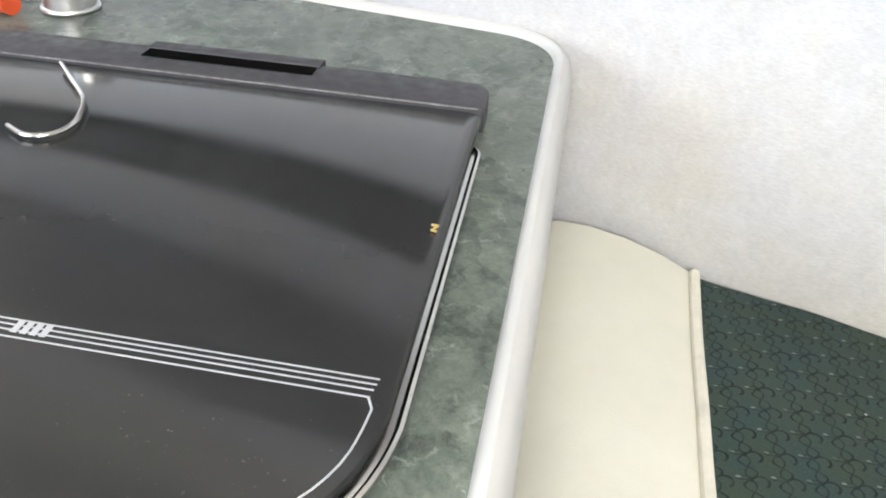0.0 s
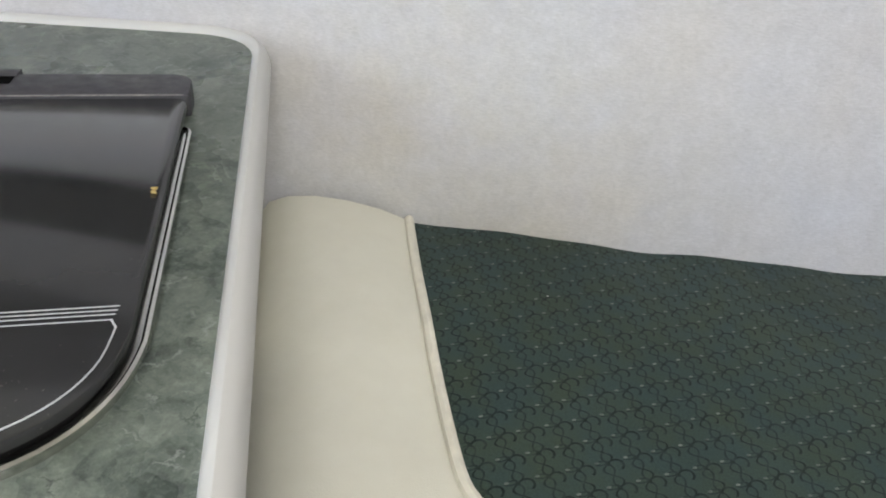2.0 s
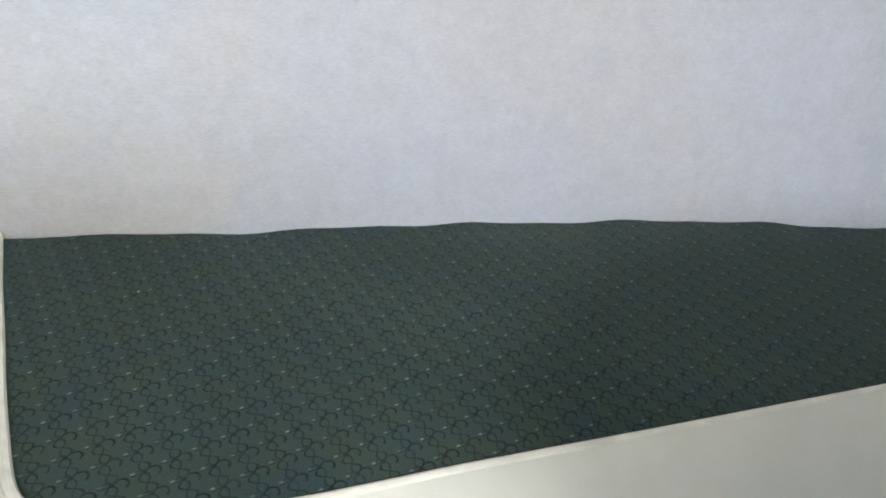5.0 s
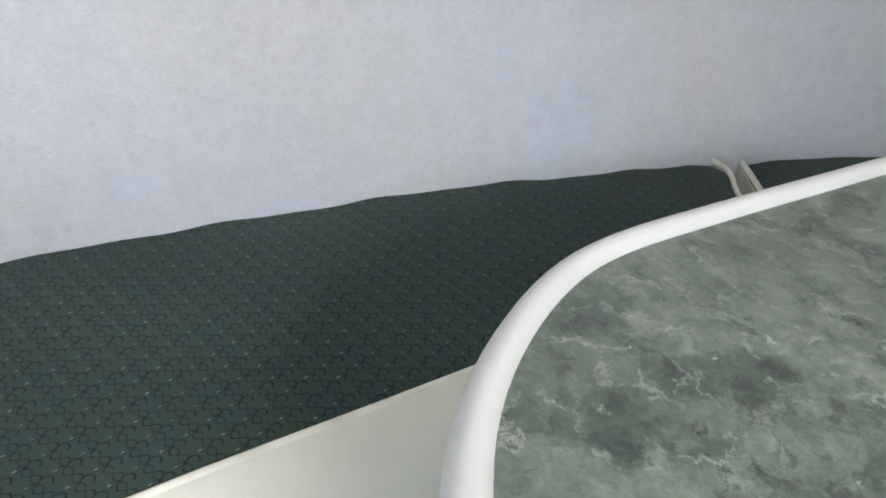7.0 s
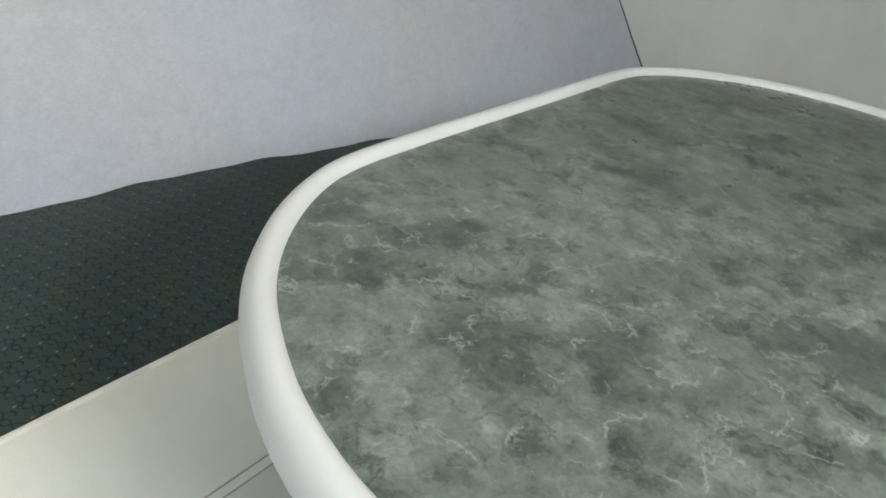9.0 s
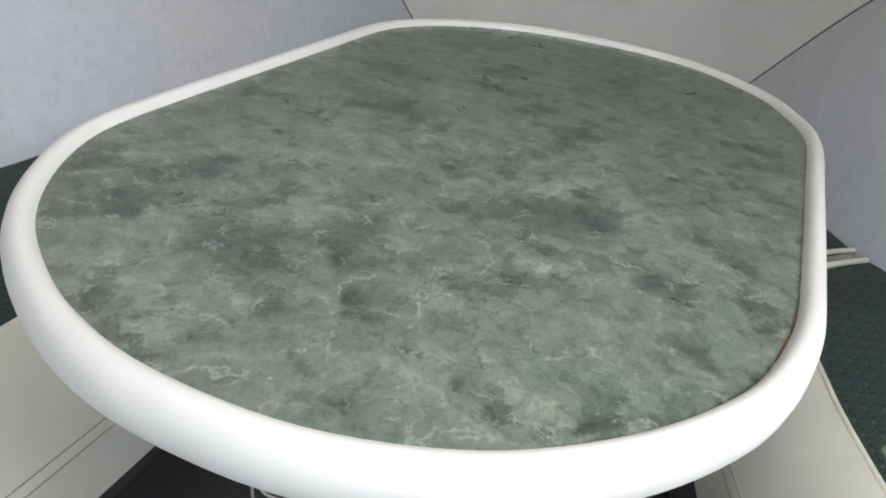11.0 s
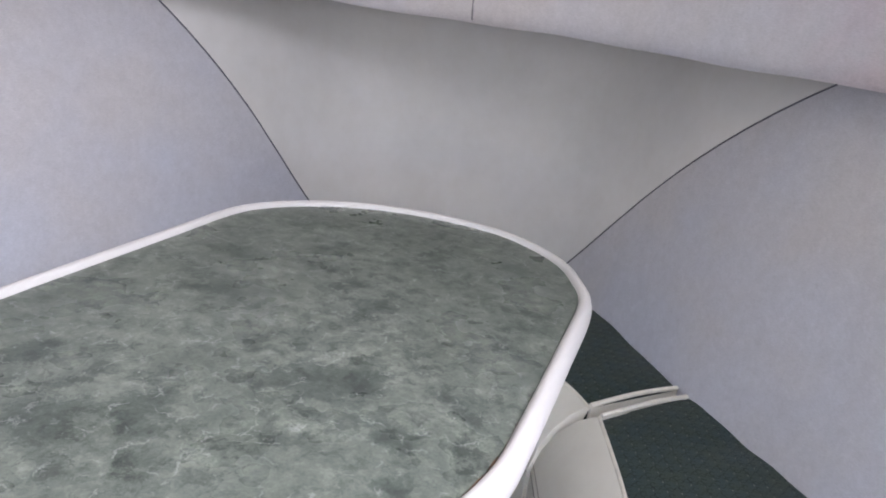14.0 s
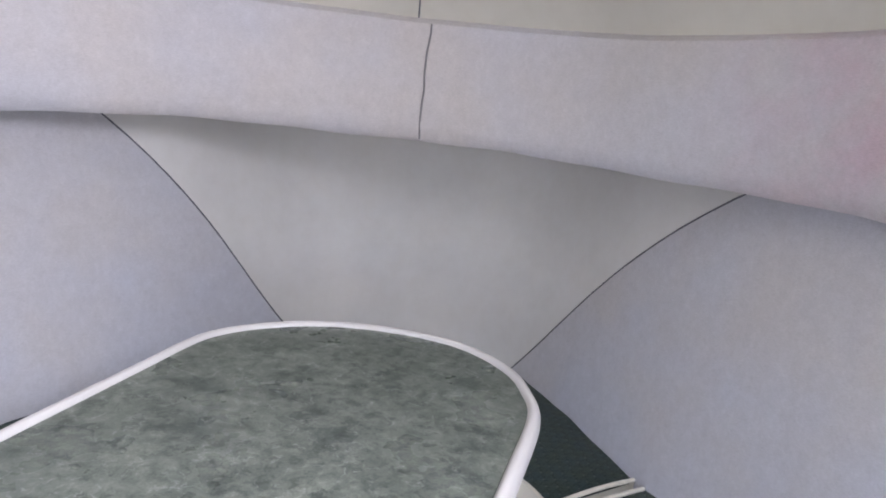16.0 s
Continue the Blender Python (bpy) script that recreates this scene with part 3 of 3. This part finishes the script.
tube("headliner_seam", [rows[r][i] for r in range(0, 6) for i in [SPLIT // 2]], 0.002, M_SEAM, None)
tagged(bpy.data.objects["headliner_seam"], "fine seam in the cream headliner", "seam", kind="structure")

A0, A1 = np.array((-0.48, -2.22)), np.array((-2.02, 0.02))


def bulkhead_piece(f0, f1, z0, z1):
    p, q = A0 + (A1 - A0) * f0, A0 + (A1 - A0) * f1
    o = np.array((-0.82, -0.57)) * 0.03
    return mesh_ob("bulkhead_panel", [(*p, z0), (*q, z0), (*q, z1), (*p, z1), (*(p + o), z0), (*(q + o), z0), (*(q + o), z1), (*(p + o), z1)],
                   [(0, 1, 2, 3), (4, 5, 6, 7), (0, 1, 5, 4), (1, 2, 6, 5), (2, 3, 7, 6), (3, 0, 4, 7)], M_SIDE, bulk)


bulk = thing("wall_aft", "plain white aft bulkhead with an open companionway", "wall", "structure")
for piece in ((0, 0.16, 0, 1.5), (0.56, 1, 0, 1.5), (0.16, 0.56, 0, 0.55), (0.16, 0.56, 1.7, 1.8)):
    bulkhead_piece(*piece)
floor = plate("floor", [tuple(p) for p in HULL[::4]], -0.05, 0.0, M_FLOOR)
tagged(floor, "dark carpeted cabin floor", "floor", kind="structure")
ground = plate("water", [(-400, -400), (400, -400), (400, 400), (-400, 400)], -1.0, -0.9, simple("sea_water", (0.03, 0.06, 0.07), 0.15))
tagged(ground, "open water outside the boat", "water", kind="structure")

# ---- dinette cushions ----
FRONT = [(0.0, 0.0), (0.014, -0.002), (0.04, -0.014), (0.072, -0.044), (0.095, -0.085), (0.106, -0.125), (0.108, -0.13), (0.108, -0.15), (0.106, -0.235), (0.09, -0.238)]


def spline_at(line, f):
    """A point at a fraction of the length of a line."""
    i = f * (len(line) - 1)
    k = min(int(i), len(line) - 2)
    return line[k] * (1 - i + k) + line[k + 1] * (i - k)


def cushion(name, edge, wall_u, label, aft_line=None, seed=0, fore_line=None):
    """A seat cushion: green top from the front edge to the hull, rolled cream border, piping and stitching.
    edge: the front edge, from aft to forward as the hull runs; wall_u: the stretch of hull behind it."""
    ob = thing(name, label, "cushion", group="dinette cushions")
    rng = random.Random(seed)
    ph = [rng.uniform(0, 6.28) for _ in range(6)]
    cols, rws = 90, 26
    e = spline(edge, cols)
    back = np.array([hull_point(u, SEAT_Z) for u in np.linspace(*wall_u, cols)])[:, :2]
    verts, faces = [], []
    for c in range(cols):
        for r in range(rws):
            f = r / (rws - 1)
            p = e[c] * (1 - f) + back[c] * f
            s = c / (cols - 1)
            if aft_line is not None:
                q = spline_at(aft_line, f)
                p = p + (q - (e[0] * (1 - f) + back[0] * f)) * max(0.0, 1 - 5 * s) ** 2
            if fore_line is not None:
                q = spline_at(fore_line, f)
                p = p + (q - (e[-1] * (1 - f) + back[-1] * f)) * max(0.0, 1 - 9 * (1 - s)) ** 2
            rip = (0.0016 * math.sin(19 * s + ph[0]) + 0.0016 * math.sin(41 * s + ph[1]) + 0.001 * math.sin(77 * s + ph[2])) * f**3
            puff = 0.007 * math.sin(math.pi * min(1, f * 1.05)) ** 0.7 * (0.7 + 0.3 * math.sin(9 * s + ph[3]))
            endr = -0.004 * max(0, 1 - min(s, 1 - s) * 30)
            verts.append((p[0], p[1], SEAT_Z + rip + puff - 0.002 + endr + 0.004 * f))
    for c in range(cols - 1):
        for r in range(rws - 1):
            a = c * rws + r
            faces.append((a, a + 1, a + rws + 1, a + rws))
    # sides and base, so that the cushion is solid
    n0 = len(verts)
    rim = [c * rws for c in range(cols)] + [(cols - 1) * rws + r for r in range(1, rws)] + [c * rws + rws - 1 for c in range(cols - 2, -1, -1)] + [r for r in range(rws - 2, 0, -1)]
    verts += [(verts[i][0], verts[i][1], SEAT_Z - 0.15) for i in rim]
    for k in range(len(rim)):
        kk = (k + 1) % len(rim)
        faces.append((rim[k], rim[kk], n0 + kk, n0 + k))
    faces.append(tuple(range(n0, n0 + len(rim))))
    mesh_ob("seat_top", verts, faces, M_FABRIC, ob, "dark green patterned fabric top")
    return ob, e, back


def front_border(ob, e, out):
    sweep("border", e, FRONT, M_CREAM, ob, closed=False, out=out, z=SEAT_Z, label="rolled cream vinyl border")
    nn = normals(e, False) * out
    for o, h, r in ((0.1065, -0.118, 0.0008), (0.1085, -0.136, 0.0011)):
        tube("stitching", [(p[0] + q[0] * o, p[1] + q[1] * o, SEAT_Z + h) for p, q in zip(e, nn)], r, M_THREAD, ob, sides=5, label="brown stitched line")


def piping(ob, pts, r=0.0042, side=1.0, lift=-0.0015):
    nn = normals(pts, False)
    tube("piping", [(p[0] + q[0] * 0.0035 * side, p[1] + q[1] * 0.0035 * side, SEAT_Z + lift) for p, q in zip(pts, nn)], r, M_PIPE, ob, label="cream piping")


def near_u(x, y):
    us = np.linspace(0, len(HULL) - 1.01, 5200)
    return float(us[int(np.argmin([np.hypot(*(hull_point(u, SEAT_Z)[:2] - (x, y))) for u in us]))])


def end_side(ob, line):
    """The cream upright side at a cushion's end, along a line from the front to the hull."""
    line = np.array(line)
    nn = normals(line, False)
    k = len(line)
    verts = [(*(p + q * o), z) for o, z in ((-0.003, SEAT_Z - 0.002), (0.003, SEAT_Z - 0.002), (0.003, 0.2), (-0.003, 0.2)) for p, q in zip(line, nn)]
    faces = [(j * k + i, j * k + i + 1, (j + 1) % 4 * k + i + 1, (j + 1) % 4 * k + i) for j in range(4) for i in range(k - 1)]
    faces += [(0, k, 2 * k, 3 * k), (k - 1, 2 * k - 1, 3 * k - 1, 4 * k - 1)]
    mesh_ob("end_side", verts, faces, M_CREAM, ob, "cream vinyl end side")


def straight(p, q):
    return [p * (1 - f) + q * f for f in np.linspace(0, 0.985, 12)]


# long cushion along the galley-side hull; its aft end carries a wide cream flank
left_edge = [(-0.295, 0.338), (-0.27, 0.335), (-0.235, 0.342), (-0.11, 0.388), (0.035, 0.455), (0.2, 0.528), (0.44, 0.636), (0.62, 0.718), (0.80, 0.80)]
flank_line = spline([(-0.531, 0.668), (-0.482, 0.59), (-0.433, 0.516), (-0.39, 0.45), (-0.352, 0.395), (-0.326, 0.36), (-0.31, 0.345), (-0.295, 0.338)], 40)
fore_line = spline([(0.80, 0.80), (0.801, 0.9), (0.806, 0.95), (0.8175, 0.99), (0.821, 1.022), (0.806, 1.05)], 40)
ob, e, back = cushion("seat_cushion", left_edge, (near_u(-0.527, 0.674), near_u(0.803, 1.053)), "long dark green patterned seat cushion with cream vinyl borders", flank_line[::-1], seed=3, fore_line=fore_line)
front_border(ob, e[2:], 1.0)
piping(ob, e)
piping(ob, flank_line, 0.0055, lift=0.005)
outer = spline([(-0.722, 0.618), (-0.66, 0.535), (-0.6, 0.447), (-0.55, 0.368), (-0.487, 0.28), (-0.43, 0.2), (-0.39, 0.175), (-0.31, 0.2)], 40)
verts, faces = [], []
for i in range(40):
    a, b = flank_line[i], outer[i]
    s = i / 39
    for k, (f, h) in enumerate(((0, 0.0), (0.06, 0.006), (0.2, 0.016), (0.4, 0.022), (0.6, 0.021), (0.78, 0.012), (0.9, -0.004), (0.97, -0.03), (1.0, -0.06), (1.0, -0.2))):
        p = a * (1 - f) + b * f
        verts.append((p[0], p[1], SEAT_Z + h * (0.75 - 0.2 * s)))
for i in range(39):
    faces += [(i * 10 + k, i * 10 + k + 1, (i + 1) * 10 + k + 1, (i + 1) * 10 + k) for k in range(9)]
mesh_ob("flank", verts, faces, M_CREAM, ob, "padded cream vinyl flank")
tube("end_piping", [(*p, SEAT_Z + 0.005 + 0.008 * max(0.0, i / 39 - 0.7) * 3) for i, p in enumerate(fore_line)], 0.0042, M_PIPE, ob, label="cream piping")
end_side(ob, fore_line)

# bow cushion
bow_edge = [(0.814, 0.806), (1.0, 0.79), (1.18, 0.66), (1.29, 0.45), (1.318, 0.27), (1.295, 0.16), (1.255, 0.082)]
ob, e, back = cushion("seat_cushion", bow_edge, (near_u(0.872, 1.06), near_u(1.472, 0.0) - 0.35), "dark green patterned bow cushion with cream vinyl borders", seed=5)
front_border(ob, e, 1.0)
piping(ob, e)
for k in (0, -1):
    end_side(ob, straight(e[k], back[k]))
    tube("end_piping", [(*(e[k] * (1 - f) + back[k] * f), SEAT_Z + 0.003 + 0.006 * math.sin(3.1 * f)) for f in np.linspace(0, 0.985, 20)], 0.005, M_PIPE, ob, label="cream piping")

# cushion along the other hull side
right_edge = [(1.24, 0.05), (1.16, -0.018), (1.084, -0.081), (0.976, -0.165), (0.848, -0.284), (0.7, -0.43), (0.5, -0.62)]
ob, e, back = cushion("seat_cushion", right_edge, (near_u(1.472, 0.0) + 0.75, near_u(0.75, -1.08)), "dark green patterned seat cushion with cream borders, partly sunlit", seed=8)
front_border(ob, e, 1.0)
piping(ob, e)
tube("end_piping", [(*(e[0] * (1 - f) + back[0] * f), SEAT_Z + 0.003 + 0.005 * math.sin(3.1 * f)) for f in np.linspace(0, 0.985, 20)], 0.005, M_PIPE, ob, label="cream piping")

end_side(ob, straight(e[0], back[0]))

# seat bases under the cushions
base_line = spline([(-0.30, 0.37), (0.2, 0.56), (0.8, 0.83), (1.1, 0.8), (1.33, 0.5), (1.34, 0.25), (1.26, 0.1), (0.976, -0.12), (0.5, -0.58)], 80)
sweep("seat_base", base_line, [(0.03, 0.0), (0.034, 0.02), (0.05, 0.03), (0.05, 0.16), (0.04, 0.178), (-0.02, 0.178), (-0.02, 0.0)], M_BASE, None, closed=False, out=1.0)
tagged(bpy.data.objects["seat_base"], "dark grey moulded base under the seat cushions", "seat base", kind="structure")

# ---- table ----
table = thing("pedestal_table", "oblong green marble laminate table with white rounded plastic edging", "table")
outline = spline([(1.116, 0.27), (1.112, 0.195), (1.085, 0.12), (1.04, 0.065), (0.975, 0.012), (0.82, -0.052), (0.643, -0.122), (0.567, -0.149), (0.493, -0.161),
                  (0.435, -0.156), (0.376, -0.139), (0.317, -0.109), (0.272, -0.071), (0.235, -0.023), (0.205, 0.043), (0.194, 0.1), (0.195, 0.155),
                  (0.208, 0.218), (0.235, 0.273), (0.274, 0.322), (0.318, 0.355), (0.398, 0.391), (0.54, 0.449), (0.657, 0.497), (0.742, 0.532), (0.798, 0.545),
                  (0.86, 0.54), (0.915, 0.522), (0.97, 0.494), (1.033, 0.438), (1.085, 0.36)], 180, True)
plate("tabletop", outline, TABLE_Z - 0.03, TABLE_Z, M_MARBLE, table, label="green marbled laminate top")
EDGE = [(-0.001, -0.001), (0.001, 0.004), (0.004, 0.0072), (0.008, 0.0085), (0.013, 0.0068), (0.0175, 0.0015), (0.0205, -0.007), (0.021, -0.015), (0.0195, -0.024), (0.015, -0.031), (0.008, -0.034), (-0.003, -0.034), (-0.003, -0.01)]
sweep("edging", outline, EDGE, M_TRIM, table, closed=True, out=-1.0, z=TABLE_Z, label="rounded white plastic edging")
POLE = (0.62, 0.18)
circle = [(POLE[0] + 0.033 * math.cos(a), POLE[1] + 0.033 * math.sin(a)) for a in np.linspace(0, 2 * math.pi, 32, endpoint=False)]
plate("pole", circle, 0.0, TABLE_Z - 0.03, M_POLE, table, label="white painted pedestal pole")
plate("pole_foot", [(POLE[0] + 0.09 * math.cos(a), POLE[1] + 0.09 * math.sin(a)) for a in np.linspace(0, 2 * math.pi, 32, endpoint=False)], 0.0, 0.012, M_STEEL, table, 0.004)
for h, span in ((0.205, 0.9), (0.215, 0.5)):
    tube("printed_mark", [(POLE[0] + 0.0335 * math.cos(a), POLE[1] + 0.0335 * math.sin(a), h) for a in np.linspace(3.9 - span / 2, 3.9 + span / 2, 8)], 0.0015, M_RED, table, label="faint red print")
for lo, hi, off, r in ((0.48, 0.66, 0.0004, 0.0006), (0.515, 0.585, 0.0016, 0.0012)):
    rusty = np.array([p for p in outline if lo < p[0] < hi and p[1] < 0.0])
    toward = np.array(POLE) - rusty
    toward /= np.linalg.norm(toward, axis=1)[:, None]
    tube("rust_line", [(*(p + q * (off + 0.0008 * math.sin(2.3 * i))), TABLE_Z - r * 0.45) for i, (p, q) in enumerate(zip(rusty, toward))], r, M_RUST, table, sides=6, label="brown rust stain by the edging")

# ---- galley ----
u_back, u_side = np.array((-0.891, -0.454)), np.array((0.577, -0.817))
P0 = np.array((-0.744, 0.691))
WT = [P0, P0 + u_back * 1.05, P0 + u_back * 1.05 + u_side * 0.84, P0 + u_side * 0.84]
W_IN = rounded([P0 + u_back * 0.013 + u_side * 0.015, WT[1] + u_side * 0.015, WT[2] - u_side * 0.013, WT[3] + u_back * 0.013 - u_side * 0.013], [0.072, 0.03, 0.03, 0.05], 12)
galley = thing("galley_cabinet", "white galley cabinet beside the cream end of the seat", "cabinet")
side_in = P0 + u_back * 0.024
body = [P0 + u_back * 0.10 + u_side * 0.37, WT[1] + u_side * 0.02, WT[2], WT[3] + u_back * 0.10]
# dark colour puts the shade of the recess into the carcass
plate("body", body, 0.0, WORK_Z - 0.04, M_CAB_SHADE, galley, label="cabinet carcass coloured dark for its shade")
plate("side_panel", rounded([side_in + u_side * 0.0, side_in + u_back * 0.15, side_in + u_back * 0.15 + u_side * 0.365, side_in + u_side * 0.365], [0.004, 0.004, 0.004, 0.006], 4), 0.0, WORK_Z - 0.03, M_SIDE, galley, label="white side panel")
worktop = thing("worktop", "green marble laminate worktop with white rounded plastic edging", "worktop")
plate("top", W_IN, WORK_Z - 0.03, WORK_Z, M_WORK, worktop, label="green marbled laminate top")
ccw = np.sum(W_IN[:, 0] * np.roll(W_IN[:, 1], -1) - np.roll(W_IN[:, 0], -1) * W_IN[:, 1]) > 0
sweep("edging", W_IN, [(o * 0.9, h) for o, h in EDGE], M_TRIM, worktop, closed=True, out=1.0 if ccw else -1.0, z=WORK_Z, label="rounded white plastic edging")

# hob with its lid shut; local axes: along the back rail, and to the front
HO, HA, HB = np.array((-0.651, 0.456)), np.array((-0.804, -0.594)), np.array((0.594, -0.804))
HW = 0.6


def hob(a, b):
    return HO + HA * a + HB * b


stove = thing("gas_hob", "steel gas hob with its black glass lid shut", "hob")


def d_shape(off, back=0.0, front=0.39, r=0.085):
    pts = [hob(-off, back), hob(HW + off, back), hob(HW + off, front + off), hob(-off, front + off)]
    return rounded(pts, [0.012, 0.012, r + off, r + off], 16)


# steel tray: a flange with a rolled lip that shows as a double line beside the lid
plate("tray", d_shape(0.003, 0.03), WORK_Z, WORK_Z + 0.007, M_CHROME, stove, 0.002, label="steel hob tray")
sweep("tray_lip", d_shape(0.0042, 0.032), [(-0.0016, 0.0), (0.0016, 0.0), (0.0022, 0.0025), (0.0018, 0.0048), (0.0, 0.0058), (-0.0016, 0.0045)], M_CHROME, stove, out=1.0, z=WORK_Z + 0.004, label="rolled steel lip")
# black sheet stands for the shaded gap between lid and tray
plate("lid_gap", d_shape(-0.004, 0.02), WORK_Z + 0.006, WORK_Z + 0.0125, M_DARKGAP, stove, label="black filler for the dark gap under the lid")
lid = plate("lid", d_shape(0.0, -0.006), WORK_Z + 0.0125, WORK_Z + 0.019, M_GLASS, stove, 0.0025, label="black glass lid with silver lines")
rail = rounded([hob(-0.001, -0.008), hob(-0.001, -0.056), hob(HW + 0.001, -0.056), hob(HW + 0.001, -0.008)], [0.004, 0.018, 0.018, 0.004], 8)
LZ = WORK_Z + 0.0193


def bar(name, a0, a1, b0, b1, z0, z1, mat, parent, bev=0.0, label=""):
    return plate(name, [hob(a0, b0), hob(a1, b0), hob(a1, b1), hob(a0, b1)], z0, z1, mat, parent, bev, label)


RAIL_Z = WORK_Z + 0.0215
plate("hinge_rail", rail, WORK_Z, RAIL_Z, M_RAIL, stove, 0.0015, label="black plastic hinge rail")
bar("vent_flap", 0.146, 0.302, -0.064, -0.048, WORK_Z + 0.01, RAIL_Z + 0.0016, M_RAIL, stove, 0.0008, "black plastic vent flap")
# black bar laid on the rail, its colour giving the recess's darkness
bar("vent_slot", 0.148, 0.3, -0.048, -0.032, RAIL_Z - 0.001, RAIL_Z + 0.0008, M_DARKGAP, stove, label="vent slot drawn as a black bar")
bar("rail_edge", 0.0, HW, -0.0082, -0.0068, WORK_Z + 0.018, RAIL_Z - 0.0015, M_RAIL, stove, label="grey rail edge")
tube("pale_edge", [(*hob(a, -0.0076), RAIL_Z - 0.0012) for a in np.linspace(0.004, HW - 0.004, 12)], 0.0007, M_PALE_EDGE, stove, sides=5, label="pale front edge line of the rail")
for k in range(4):
    b0 = (0.2865, 0.29, 0.2935, 0.298)[k]
    bar("silver_line", 0.009 + 0.0006 * k, HW - 0.01, b0, b0 + 0.0008, LZ - 0.0004, LZ, M_PRINT, lid, label="thin silver printed line")
for k in range(4):
    bar("maker_mark", 0.172 + 0.005 * k, 0.1755 + 0.005 * k, 0.287, 0.2955, LZ, LZ + 0.0002, M_PRINT, lid, label="silver printed mark")
arc = [hob(0.0115, 0.2984), hob(0.0085, 0.3015), hob(0.0088, 0.312), hob(0.0125, 0.333), hob(0.0225, 0.352), hob(0.037, 0.366), hob(0.055, 0.3755), hob(0.0766, 0.3797), hob(0.12, 0.381), hob(0.3, 0.381), hob(HW - 0.1, 0.381)]
tube("silver_arc", [(*p, LZ - 0.0002) for p in spline(arc, 70)], 0.0006, M_PRINT, lid, sides=5, label="thin silver printed arc")

hook = thing("wire_hook", "bent chrome wire hook lying on the hob lid", "hook")
tube("wire", [(*p, LZ + 0.003) for p in spline([hob(0.352, 0.003), hob(0.325, 0.03), hob(0.298, 0.058), hob(0.284, 0.085), hob(0.281, 0.103), hob(0.287, 0.117), hob(0.303, 0.121), hob(0.322, 0.112)], 40)], 0.0019, M_CHROME, hook, label="chrome wire")
tin = thing("small_tin", "small shiny round tin on the worktop", "tin")
tc = np.array((-1.128, 0.324))
ring_pts = [(tc[0] + 0.026 * math.cos(a), tc[1] + 0.026 * math.sin(a)) for a in np.linspace(0, 2 * math.pi, 36, endpoint=False)]
plate("can", ring_pts, WORK_Z, WORK_Z + 0.05, M_STEEL, tin, 0.003)
tube("rim", [(tc[0] + 0.027 * math.cos(a), tc[1] + 0.027 * math.sin(a), WORK_Z + 0.003) for a in np.linspace(0, 2 * math.pi, 36, endpoint=False)], 0.003, M_STEEL, tin, closed=True)
lighter = thing("orange_lighter", "orange plastic gas lighter lying beside the tin", "lighter")
tube("barrel", [(-1.137, 0.27, WORK_Z + 0.012), (-1.175, 0.258, WORK_Z + 0.012), (-1.255, 0.232, WORK_Z + 0.012)], 0.011, M_ORANGE, lighter, sides=12)
crumb = thing("crumb", "small golden crumb on the hob lid", "crumb")
cp = hob(0.0072, 0.161)
tube("bit", [(cp[0] - 0.003, cp[1] + 0.001, LZ + 0.001), (cp[0] + 0.001, cp[1] + 0.002, LZ + 0.002), (cp[0] + 0.001, cp[1] - 0.003, LZ + 0.001), (cp[0] + 0.004, cp[1] - 0.002, LZ + 0.001)], 0.0009, M_CRUMB, crumb, sides=5)

# cord on the floor under the table
cord = thing("white_cord", "loop of thin white cord on the floor under the table", "cord")
tube("strand", [(p[0], p[1], 0.004) for p in spline([(0.5, 0.42), (0.52, 0.47), (0.54, 0.5), (0.535, 0.46), (0.55, 0.43)], 24)], 0.0025, M_CORD, cord, sides=6)
